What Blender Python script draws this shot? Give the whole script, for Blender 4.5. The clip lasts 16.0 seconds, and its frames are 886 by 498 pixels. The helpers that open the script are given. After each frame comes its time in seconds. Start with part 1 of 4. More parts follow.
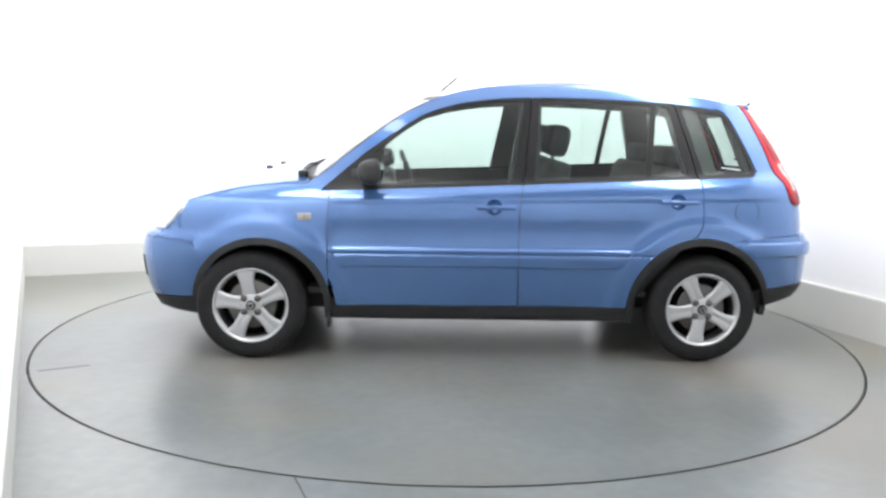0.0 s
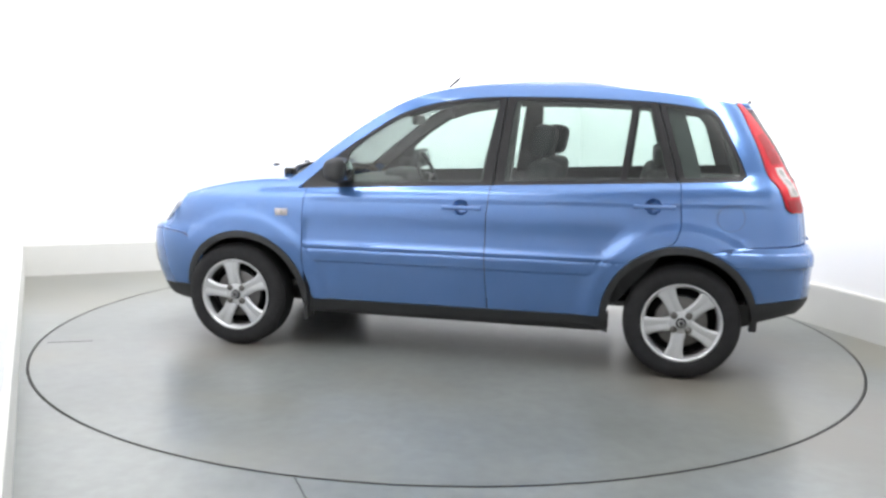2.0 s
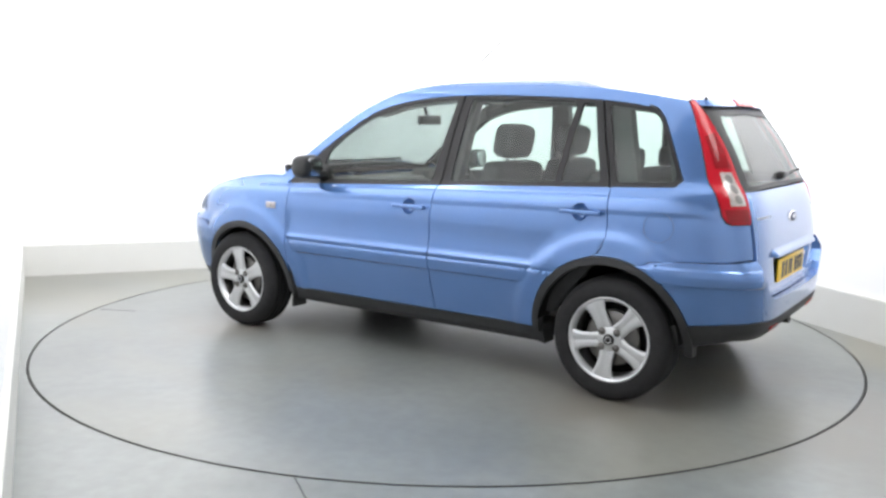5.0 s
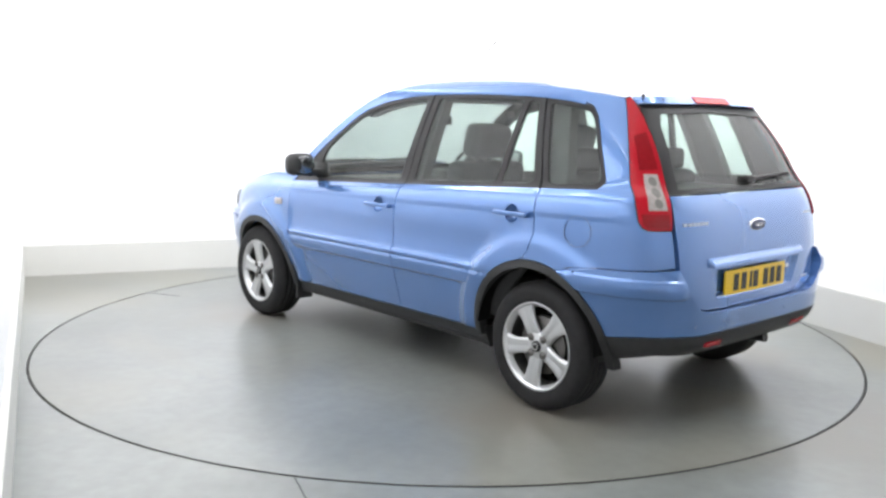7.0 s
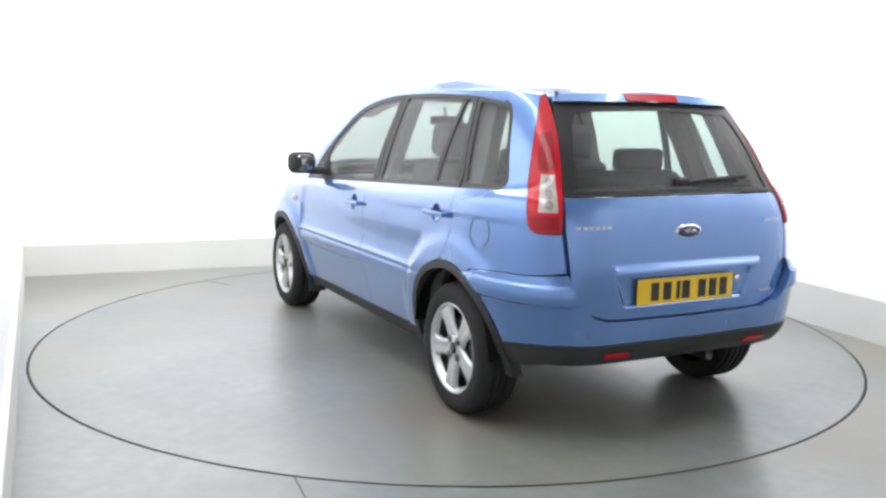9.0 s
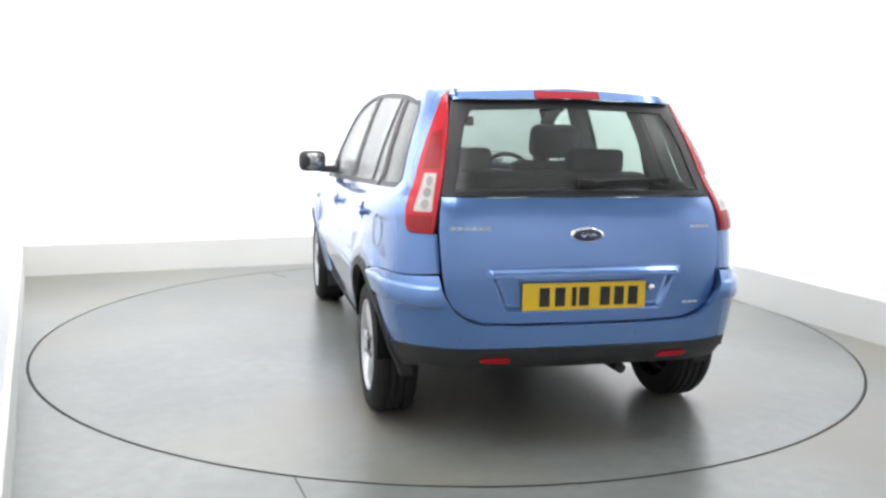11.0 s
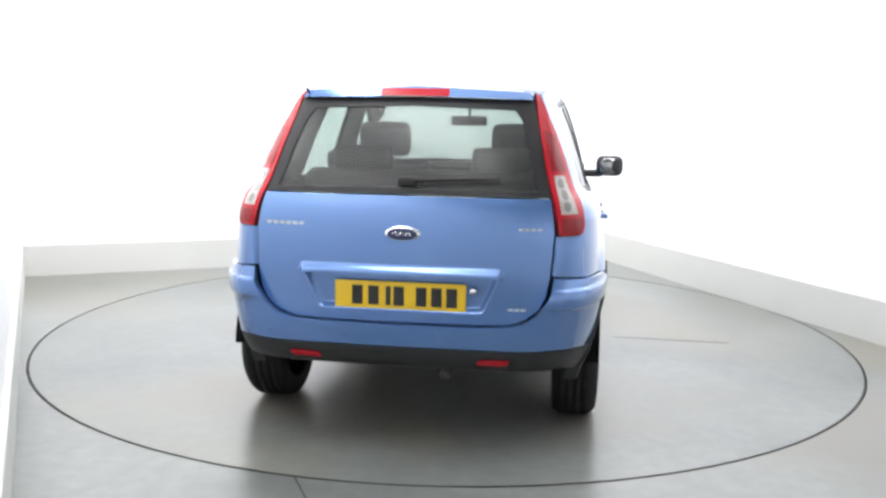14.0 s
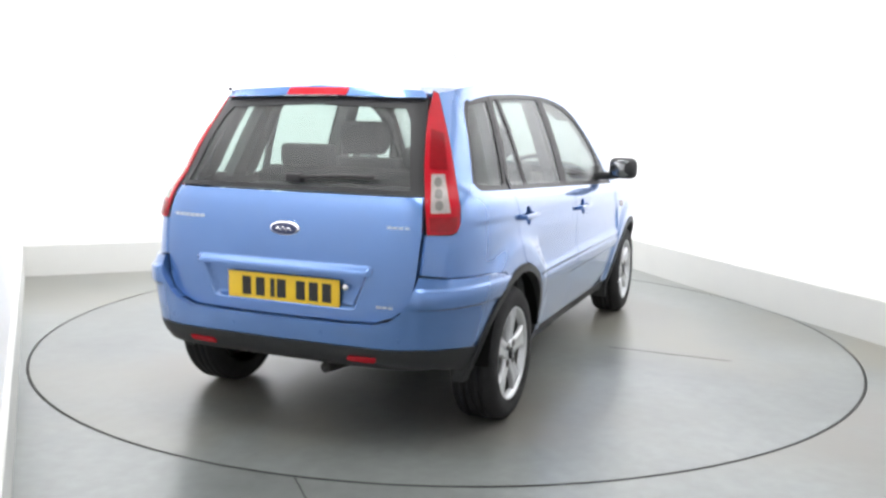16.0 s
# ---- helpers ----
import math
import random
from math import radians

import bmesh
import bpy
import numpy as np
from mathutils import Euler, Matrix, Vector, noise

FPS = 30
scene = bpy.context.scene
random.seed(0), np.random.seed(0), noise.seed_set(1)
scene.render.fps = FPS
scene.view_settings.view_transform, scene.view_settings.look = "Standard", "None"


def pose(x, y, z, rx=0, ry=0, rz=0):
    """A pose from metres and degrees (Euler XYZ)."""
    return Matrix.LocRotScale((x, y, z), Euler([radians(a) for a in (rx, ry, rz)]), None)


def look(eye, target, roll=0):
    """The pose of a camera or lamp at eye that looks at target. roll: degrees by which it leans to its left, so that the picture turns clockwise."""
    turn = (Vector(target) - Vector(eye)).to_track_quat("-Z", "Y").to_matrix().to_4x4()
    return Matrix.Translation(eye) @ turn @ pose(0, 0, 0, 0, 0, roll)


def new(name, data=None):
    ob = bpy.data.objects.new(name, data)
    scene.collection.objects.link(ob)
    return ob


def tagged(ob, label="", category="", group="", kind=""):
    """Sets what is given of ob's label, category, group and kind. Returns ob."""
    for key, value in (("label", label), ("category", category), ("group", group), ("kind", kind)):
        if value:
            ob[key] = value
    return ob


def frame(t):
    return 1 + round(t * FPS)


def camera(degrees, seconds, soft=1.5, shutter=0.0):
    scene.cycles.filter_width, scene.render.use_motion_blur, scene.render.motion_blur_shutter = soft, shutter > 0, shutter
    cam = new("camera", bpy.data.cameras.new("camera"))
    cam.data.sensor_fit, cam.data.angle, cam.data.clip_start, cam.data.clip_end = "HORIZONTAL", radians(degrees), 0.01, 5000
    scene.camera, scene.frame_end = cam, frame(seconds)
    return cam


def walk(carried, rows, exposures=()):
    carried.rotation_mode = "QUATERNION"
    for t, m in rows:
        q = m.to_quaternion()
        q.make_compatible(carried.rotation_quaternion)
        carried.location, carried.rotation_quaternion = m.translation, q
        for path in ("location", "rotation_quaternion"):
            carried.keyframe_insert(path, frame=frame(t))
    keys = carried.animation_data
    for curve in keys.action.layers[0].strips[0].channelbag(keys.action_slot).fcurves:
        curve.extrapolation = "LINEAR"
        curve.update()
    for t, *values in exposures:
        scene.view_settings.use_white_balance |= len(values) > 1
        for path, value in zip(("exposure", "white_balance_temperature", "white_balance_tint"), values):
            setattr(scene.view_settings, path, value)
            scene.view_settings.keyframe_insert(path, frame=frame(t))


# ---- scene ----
from mathutils.geometry import delaunay_2d_cdt

# camera: stands still in a corner of a car photo studio
cam = camera(54.49, 16.0, soft=2.7)
EYE = (0.0, -5.303, 1.307)
VIEW = look(EYE, (EYE[0] - 0.0057, EYE[1] + 0.989, EYE[2] - 0.1479), roll=1.026)
walk(cam, [(0.0, VIEW), (16.0, VIEW)], exposures=[(0.0, 0.0), (16.0, 0.0)])

# ---------------------------------------------------------------- light
world = bpy.data.worlds.new("studio_world")
scene.world = world
world.use_nodes = True
world.node_tree.nodes["Background"].inputs[0].default_value = (0.9, 0.95, 1.0, 1)
world.node_tree.nodes["Background"].inputs[1].default_value = 0.2

# room axes: u runs along the back wall, v towards it
ROOM_TURN = math.atan2(0.386, 0.9226)
UX = Vector((0.9226, 0.386, 0))
VX = Vector((-0.386, 0.9226, 0))


def room(u, v, z=0.0):
    return UX * u + VX * v + Vector((0, 0, z))


def lamp(name, u, v, z, su, sv, watts, tilt=(0, 0), color=(1, 1, 1)):
    data = bpy.data.lights.new(name, "AREA")
    data.shape, data.size, data.size_y, data.energy, data.color = "RECTANGLE", su, sv, watts, color
    ob = new(name, data)
    ob.matrix_world = Matrix.Translation(room(u, v, z)) @ Matrix.Rotation(ROOM_TURN, 4, "Z") @ pose(0, 0, 0, *tilt)
    return ob


CEIL = 3.3
lamp("ceiling_softbox_lamp", 0.0, -0.4, CEIL - 0.16, 3.2, 4.2, 62)
lamp("wall_wash_lamp", 0.0, 1.5, CEIL - 0.25, 4.2, 1.2, 145, (48, 0))
lamp("wall_wash_lamp", 1.3, -0.8, CEIL - 0.25, 1.2, 4.5, 175, (0, -48))
lamp("wall_wash_lamp", -1.5, -0.8, CEIL - 0.25, 1.2, 4.5, 140, (0, 48))
lamp("wall_wash_lamp", 0.6, -4.5, CEIL - 0.25, 3.0, 1.2, 62, (-48, 0))

# ---------------------------------------------------------------- materials


def material(name, color, rough=0.5, metal=0.0, coat=0.0, spec=0.5, noise_scale=0.0, noise_amount=0.0, bump=0.0, bump_scale=200.0, emit=None, emit_strength=0.0):
    m = bpy.data.materials.new(name)
    m.use_nodes = True
    nt = m.node_tree
    b = nt.nodes["Principled BSDF"]
    b.inputs["Base Color"].default_value = (*color, 1)
    b.inputs["Roughness"].default_value = rough
    b.inputs["Metallic"].default_value = metal
    b.inputs["Coat Weight"].default_value = coat
    b.inputs["Coat Roughness"].default_value = 0.04
    b.inputs["Specular IOR Level"].default_value = spec
    if emit:
        b.inputs["Emission Color"].default_value = (*emit, 1)
        b.inputs["Emission Strength"].default_value = emit_strength
    co = nt.nodes.new("ShaderNodeTexCoord")
    if noise_amount:
        n = nt.nodes.new("ShaderNodeTexNoise")
        n.inputs["Scale"].default_value = noise_scale
        n.inputs["Detail"].default_value = 6
        nt.links.new(co.outputs["Object"], n.inputs["Vector"])
        mix = nt.nodes.new("ShaderNodeMix")
        mix.data_type = "RGBA"
        mix.inputs[6].default_value = (*[c * (1 - noise_amount) for c in color], 1)
        mix.inputs[7].default_value = (*[min(1, c * (1 + noise_amount)) for c in color], 1)
        nt.links.new(n.outputs["Fac"], mix.inputs[0])
        nt.links.new(mix.outputs[2], b.inputs["Base Color"])
    if bump:
        n2 = nt.nodes.new("ShaderNodeTexNoise")
        n2.inputs["Scale"].default_value = bump_scale
        n2.inputs["Detail"].default_value = 4
        nt.links.new(co.outputs["Object"], n2.inputs["Vector"])
        bp = nt.nodes.new("ShaderNodeBump")
        bp.inputs["Strength"].default_value = bump
        bp.inputs["Distance"].default_value = 0.002
        nt.links.new(n2.outputs["Fac"], bp.inputs["Height"])
        nt.links.new(bp.outputs["Normal"], b.inputs["Normal"])
    return m


WALL = material("white_wall_paint", (0.86, 0.86, 0.87), 0.75, noise_scale=1.5, noise_amount=0.015, bump=0.1, bump_scale=60)
CEILING = material("grey_ceiling_paint", (0.36, 0.36, 0.37), 0.8, noise_scale=1.5, noise_amount=0.03)
# white board; the shade from the overhead light is put into its grey
SKIRT = material("shaded_white_skirting_paint", (0.60, 0.60, 0.575), 0.5, noise_scale=4, noise_amount=0.04)


def floor_material(name, tone, dust_or_haze=()):
    m = material(name, tone, 0.3, spec=0.5, coat=0.2)
    m.node_tree.nodes["Principled BSDF"].inputs["Coat Roughness"].default_value = 0.28
    nt = m.node_tree
    b = nt.nodes["Principled BSDF"]
    co = nt.nodes.new("ShaderNodeTexCoord")
    big = nt.nodes.new("ShaderNodeTexNoise")
    big.inputs["Scale"].default_value = 0.9
    big.inputs["Detail"].default_value = 5
    fine = nt.nodes.new("ShaderNodeTexNoise")
    fine.inputs["Scale"].default_value = 14
    fine.inputs["Detail"].default_value = 8
    for n in (big, fine):
        nt.links.new(co.outputs["Object"], n.inputs["Vector"])
    ramp = nt.nodes.new("ShaderNodeValToRGB")
    ramp.color_ramp.elements[0].position, ramp.color_ramp.elements[1].position = 0.3, 0.7
    ramp.color_ramp.elements[0].color = (*[c * 0.80 for c in tone], 1)
    ramp.color_ramp.elements[1].color = (*[c * 1.28 for c in tone], 1)
    nt.links.new(big.outputs["Fac"], ramp.inputs[0])
    mix = nt.nodes.new("ShaderNodeMix")
    mix.data_type, mix.blend_type = "RGBA", "MULTIPLY"
    mix.inputs[0].default_value = 0.42
    nt.links.new(ramp.outputs[0], mix.inputs[6])
    nt.links.new(fine.outputs["Fac"], mix.inputs[7])
    stain = nt.nodes.new("ShaderNodeTexNoise")
    stain.inputs["Scale"].default_value, stain.inputs["Detail"].default_value, stain.inputs["Distortion"].default_value = 0.55, 7, 0.6
    nt.links.new(co.outputs["Object"], stain.inputs["Vector"])
    mask = nt.nodes.new("ShaderNodeMapRange")
    mask.inputs["From Min"].default_value, mask.inputs["From Max"].default_value, mask.inputs["To Max"].default_value = 0.48, 0.66, 0.75
    nt.links.new(stain.outputs["Fac"], mask.inputs["Value"])
    brown = nt.nodes.new("ShaderNodeMix")
    brown.data_type = "RGBA"
    brown.inputs[7].default_value = (tone[0] * 0.92, tone[1] * 0.82, tone[2] * 0.68, 1)
    nt.links.new(mask.outputs[0], brown.inputs[0])
    nt.links.new(mix.outputs[2], brown.inputs[6])
    colour = brown.outputs[2]
    near = None
    for spot in dust_or_haze:
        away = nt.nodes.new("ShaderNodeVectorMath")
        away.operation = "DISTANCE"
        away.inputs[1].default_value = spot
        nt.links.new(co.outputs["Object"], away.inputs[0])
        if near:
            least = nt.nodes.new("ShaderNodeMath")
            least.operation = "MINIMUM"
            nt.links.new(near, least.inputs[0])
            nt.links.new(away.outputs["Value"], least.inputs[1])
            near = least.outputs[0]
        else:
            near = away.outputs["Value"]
    if dust_or_haze:
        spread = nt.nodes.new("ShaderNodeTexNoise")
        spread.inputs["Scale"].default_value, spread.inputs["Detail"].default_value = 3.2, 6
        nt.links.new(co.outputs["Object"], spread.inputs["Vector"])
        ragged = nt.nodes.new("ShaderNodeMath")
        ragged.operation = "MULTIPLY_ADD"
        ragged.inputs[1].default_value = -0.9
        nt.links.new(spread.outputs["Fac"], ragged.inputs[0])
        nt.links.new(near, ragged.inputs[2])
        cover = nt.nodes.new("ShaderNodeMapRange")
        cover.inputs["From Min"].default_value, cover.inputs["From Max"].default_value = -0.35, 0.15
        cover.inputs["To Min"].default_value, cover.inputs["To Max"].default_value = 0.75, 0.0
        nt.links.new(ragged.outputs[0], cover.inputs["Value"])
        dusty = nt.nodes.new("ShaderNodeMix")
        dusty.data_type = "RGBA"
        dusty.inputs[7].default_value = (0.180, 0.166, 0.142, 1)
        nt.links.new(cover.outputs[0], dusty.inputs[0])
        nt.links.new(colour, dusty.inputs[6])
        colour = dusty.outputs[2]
    nt.links.new(colour, b.inputs["Base Color"])
    rr = nt.nodes.new("ShaderNodeMapRange")
    rr.inputs["To Min"].default_value, rr.inputs["To Max"].default_value = 0.275, 0.32
    nt.links.new(fine.outputs["Fac"], rr.inputs["Value"])
    nt.links.new(rr.outputs[0], b.inputs["Roughness"])
    bp = nt.nodes.new("ShaderNodeBump")
    bp.inputs["Strength"].default_value, bp.inputs["Distance"].default_value = 0.03, 0.002
    nt.links.new(fine.outputs["Fac"], bp.inputs["Height"])
    nt.links.new(bp.outputs["Normal"], b.inputs["Normal"])
    return m


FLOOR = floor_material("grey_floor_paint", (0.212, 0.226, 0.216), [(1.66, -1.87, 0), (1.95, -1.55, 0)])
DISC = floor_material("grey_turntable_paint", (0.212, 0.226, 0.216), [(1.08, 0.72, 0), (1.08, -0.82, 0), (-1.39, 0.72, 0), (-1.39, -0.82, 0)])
SEAM = material("dark_steel_seam", (0.04, 0.04, 0.04), 0.6)

# ---------------------------------------------------------------- mesh helpers


def mesh_of(name, bm, mat, smooth=True):
    me = bpy.data.meshes.new(name)
    if smooth is not None:
        for f in bm.faces:
            f.smooth = smooth
    bm.to_mesh(me)
    bm.free()
    if mat:
        me.materials.append(mat)
    return me


def part(name, bm, mat, parent, label="", smooth=True):
    ob = new(name, mesh_of(name, bm, mat, smooth))
    ob.parent = parent
    return tagged(ob, label)


def thing(name, bm, mat, label, category, kind="", smooth=False):
    return tagged(new(name, mesh_of(name, bm, mat, smooth)), label, category, kind=kind)


def add_box(bm, lo, hi, m=Matrix()):
    r = bmesh.ops.create_cube(bm, size=1.0)
    c = [(a + b) / 2 for a, b in zip(lo, hi)]
    d = [abs(b - a) for a, b in zip(lo, hi)]
    bmesh.ops.transform(bm, matrix=m @ Matrix.Translation(c) @ Matrix.Diagonal((*d, 1)), verts=r["verts"])
    return r["verts"]


def ring(bm, r0, r1, z0, z1, n=180, cx=0.0, cy=0.0):
    """A closed flat ring from r0 to r1, z0 to z1."""
    rows = []
    for i in range(n):
        a = 2 * math.pi * i / n
        c, s = math.cos(a), math.sin(a)
        rows.append([bm.verts.new((cx + r * c, cy + r * s, z)) for r, z in ((r0, z0), (r1, z0), (r1, z1), (r0, z1))])
    for i in range(n):
        a, b = rows[i], rows[(i + 1) % n]
        for k in range(4):
            bm.faces.new((a[k], b[k], b[(k + 1) % 4], a[(k + 1) % 4]))


# ---------------------------------------------------------------- studio
ROOM = Matrix.Rotation(ROOM_TURN, 4, "Z")
RING_R, RING_Y = 2.416, 0.05
U_RIGHT, V_BACK, V_FRONT = 2.447, 2.72, -6.2


def wall_between(name, a, b, thick, label):
    """An upright wall from a to b, its inner face on that line; it thickens to the left of a-b."""
    bm = bmesh.new()
    d = (Vector(b) - Vector(a)).to_2d()
    add_box(bm, (0, 0, -0.1), (d.length, thick, CEIL + 0.1), Matrix.Translation((a[0], a[1], 0)) @ Matrix.Rotation(math.atan2(d.y, d.x), 4, "Z"))
    return thing(name, bm, WALL, label, "wall", "structure")


CORNER_L, CORNER_R = Vector((-3.44, 1.51, 0)), Vector((1.327, 3.503, 0))
LEFT_DIR = Vector((0.432, -0.902, 0)).normalized()
RIGHT_DIR = Vector((0.3425, -0.9398, 0)).normalized()
LEFT_END = CORNER_L + LEFT_DIR * 8.6
RIGHT_END = CORNER_R + RIGHT_DIR * 9.6
wall_between("wall_back", CORNER_L + Vector((-0.2, -0.08, 0)), CORNER_R + Vector((0.2, 0.08, 0)), 0.15, "bright white painted studio back wall")
wall_between("wall_right", CORNER_R, RIGHT_END, 0.15, "bright white painted studio side wall")
wall_between("wall_left", LEFT_END, CORNER_L, 0.15, "bright white painted studio side wall")
wall_between("wall_front", RIGHT_END, LEFT_END, 0.15, "white painted studio wall behind the turntable")

bm = bmesh.new()
add_box(bm, (-7, -9, CEIL), (7, 6, CEIL + 0.12))
thing("ceiling", bm, CEILING, "grey painted studio ceiling", "ceiling", "structure")

# floor with a round pit for the turntable
bm = bmesh.new()
n = 180
inner = [bm.verts.new((RING_R * math.cos(2 * math.pi * i / n), RING_Y + RING_R * math.sin(2 * math.pi * i / n), 0)) for i in range(n)]
outer = []
for i in range(n):
    c, s = math.cos(2 * math.pi * i / n), math.sin(2 * math.pi * i / n)
    k = 9.0 / max(abs(c), abs(s))
    outer.append(bm.verts.new((k * c, k * s, 0)))
for i in range(n):
    j = (i + 1) % n
    bm.faces.new((inner[i], outer[i], outer[j], inner[j]))
low = [bm.verts.new((v.co.x, v.co.y, -0.08)) for v in inner]
for i in range(n):
    j = (i + 1) % n
    bm.faces.new((inner[j], low[j], low[i], inner[i]))
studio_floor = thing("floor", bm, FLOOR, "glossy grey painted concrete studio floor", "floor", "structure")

bm = bmesh.new()
add_box(bm, (0, -0.0025, 0.0004), (0.24, 0.0025, 0.0016), Matrix.Translation((-0.548, -2.305, 0)) @ Matrix.Rotation(radians(-68), 4, "Z"))
part("floor_crack", bm, SEAM, studio_floor, "short dark crack in the floor paint", smooth=False)

turntable = tagged(new("turntable"), "large round flush grey painted turntable in the floor", "turntable")
bm = bmesh.new()
bmesh.ops.create_circle(bm, cap_ends=True, segments=180, radius=RING_R - 0.015)
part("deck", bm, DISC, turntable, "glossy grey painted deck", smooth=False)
bm = bmesh.new()
ring(bm, RING_R - 0.0148, RING_R - 0.006, -0.06, -0.004)
part("edge_strip", bm, SEAM, turntable, "dark steel edge strip")
for ang, r0, r1, w in ((26.8, 2.14, 2.385, 0.004), (-91.3, 1.0, 1.68, 0.0025)):
    bm = bmesh.new()
    add_box(bm, (r0, -w, 0.0005), (r1, w, 0.0015), Matrix.Translation((0, -RING_Y, 0)) @ Matrix.Rotation(radians(ang), 4, "Z"))
    part("deck_seam", bm, SEAM, turntable, "thin dark seam in the deck", smooth=False)
turntable.location = (0, RING_Y, 0)
bm = bmesh.new()
bmesh.ops.create_circle(bm, cap_ends=True, segments=90, radius=RING_R + 0.05)
bmesh.ops.translate(bm, vec=(0, RING_Y, -0.075), verts=bm.verts)
thing("pit_floor", bm, SEAM, "dark pit floor under the turntable", "pit", "structure")


def skirting(name, a, b, h):
    d = (Vector(b) - Vector(a)).to_2d()
    bm = bmesh.new()
    vs = add_box(bm, (0, -0.025, 0), (d.length, 0.01, h), Matrix.Translation((a[0], a[1], 0)) @ Matrix.Rotation(math.atan2(d.y, d.x), 4, "Z"))
    bmesh.ops.bevel(bm, geom=[e for e in bm.edges if min(v.co.z for v in e.verts) > h - 0.01], offset=0.006, segments=2, affect="EDGES")
    return thing(name, bm, SKIRT, "low white painted skirting board along the wall, greyed for its shade", "skirting", "structure")


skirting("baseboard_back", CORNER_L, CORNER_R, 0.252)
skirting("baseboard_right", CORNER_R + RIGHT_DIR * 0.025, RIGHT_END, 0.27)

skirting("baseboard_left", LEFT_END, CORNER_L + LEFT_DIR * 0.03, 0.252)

# ---------------------------------------------------------------- car body surface
X_MID, X_NOSE = -0.2, 0.7


def curve(table):
    """Smooth interpolation through a short table of (z, value) knots."""
    zs, vs = zip(*table)

    def at(z):
        if z <= zs[0]:
            return vs[0]
        for a in range(len(zs) - 1):
            if z <= zs[a + 1]:
                h = zs[a + 1] - zs[a]
                t = (z - zs[a]) / h
                d = (vs[a + 1] - vs[a]) / h
                d0 = d if a == 0 else (vs[a + 1] - vs[a - 1]) / (zs[a + 1] - zs[a - 1])
                d1 = d if a + 2 == len(zs) else (vs[a + 2] - vs[a]) / (zs[a + 2] - zs[a])
                return ((2 * t**3 - 3 * t * t + 1) * vs[a] + (t**3 - 2 * t * t + t) * h * d0 + (3 * t * t - 2 * t**3) * vs[a + 1] + (t**3 - t * t) * h * d1)
        return vs[-1]

    return at


HALF = curve([(0.20, 0.700), (0.26, 0.728), (0.32, 0.747), (0.45, 0.778), (0.60, 0.803), (0.72, 0.802), (0.82, 0.797), (0.90, 0.781), (0.935, 0.764), (0.965, 0.738), (1.0, 0.719), (1.1, 0.692), (1.2, 0.661), (1.3, 0.626), (1.4, 0.587), (1.44, 0.568), (1.47, 0.546), (1.49, 0.524), (1.51, 0.49)])
TAIL = curve([(0.30, -1.80), (0.36, -1.86), (0.50, -1.862), (0.60, -1.862), (0.72, -1.860), (0.80, -1.852), (0.88, -1.838), (0.95, -1.818), (1.0, -1.795), (1.1, -1.742), (1.2, -1.687), (1.3, -1.62), (1.38, -1.565), (1.45, -1.50)])
BUMP = curve([(0.24, -1.72), (0.29, -1.79), (0.34, -1.86), (0.40, -1.895), (0.46, -1.900), (0.56, -1.903), (0.62, -1.908), (0.66, -1.900), (0.70, -1.878), (0.72, -1.862)])
NOSE = curve([(0.2, 1.83), (0.26, 1.865), (0.36, 1.905), (0.5, 1.922), (0.58, 1.922), (0.63, 1.910), (0.660, 1.892), (0.676, 1.852), (0.72, 1.838), (0.77, 1.826), (0.82, 1.795), (0.87, 1.74), (0.93, 1.63), (1.0, 1.36)])


def belt(x):
    return 0.951 - 0.0451 * x


def side_half(x, z):
    w = min(1, max(0, (z - 0.6) / 0.3)) * min(1, max(0, (1.42 - z) / 0.4))
    b = HALF(z - (belt(x) - 0.965) * w)
    t = min(1, max(0, (x + 1.2) / 2.2))
    b += 0.028 * t * t * (3 - 2 * t)
    if x > 0.9:
        b -= 0.03 * ((x - 0.9) / 0.9) ** 2
    return b


def side_y(x, z, tail=TAIL):
    """Half width of the body at a place seen from the side."""
    b = side_half(x, z)
    if x < X_MID:
        s = min(0.9985, (X_MID - x) / (X_MID - tail(z)))
        return b * (1 - s**7) ** (1 / 7)
    if x > X_NOSE:
        s = min(0.995, (x - X_NOSE) / (NOSE(z) - X_NOSE))
        return b * (1 - s**5) ** 0.2
    return b


def rear_x(y, z, tail=TAIL):
    """Where the back of the body lies at a place seen from behind."""
    s = min(0.9985, abs(y) / side_half(-1.5, z))
    return X_MID - (X_MID - tail(z)) * (1 - s**7) ** (1 / 7)


def front_x(y, z):
    s = min(0.995, abs(y) / side_half(1.2, z))
    return X_NOSE + (NOSE(z) - X_NOSE) * (1 - s**5) ** 0.2


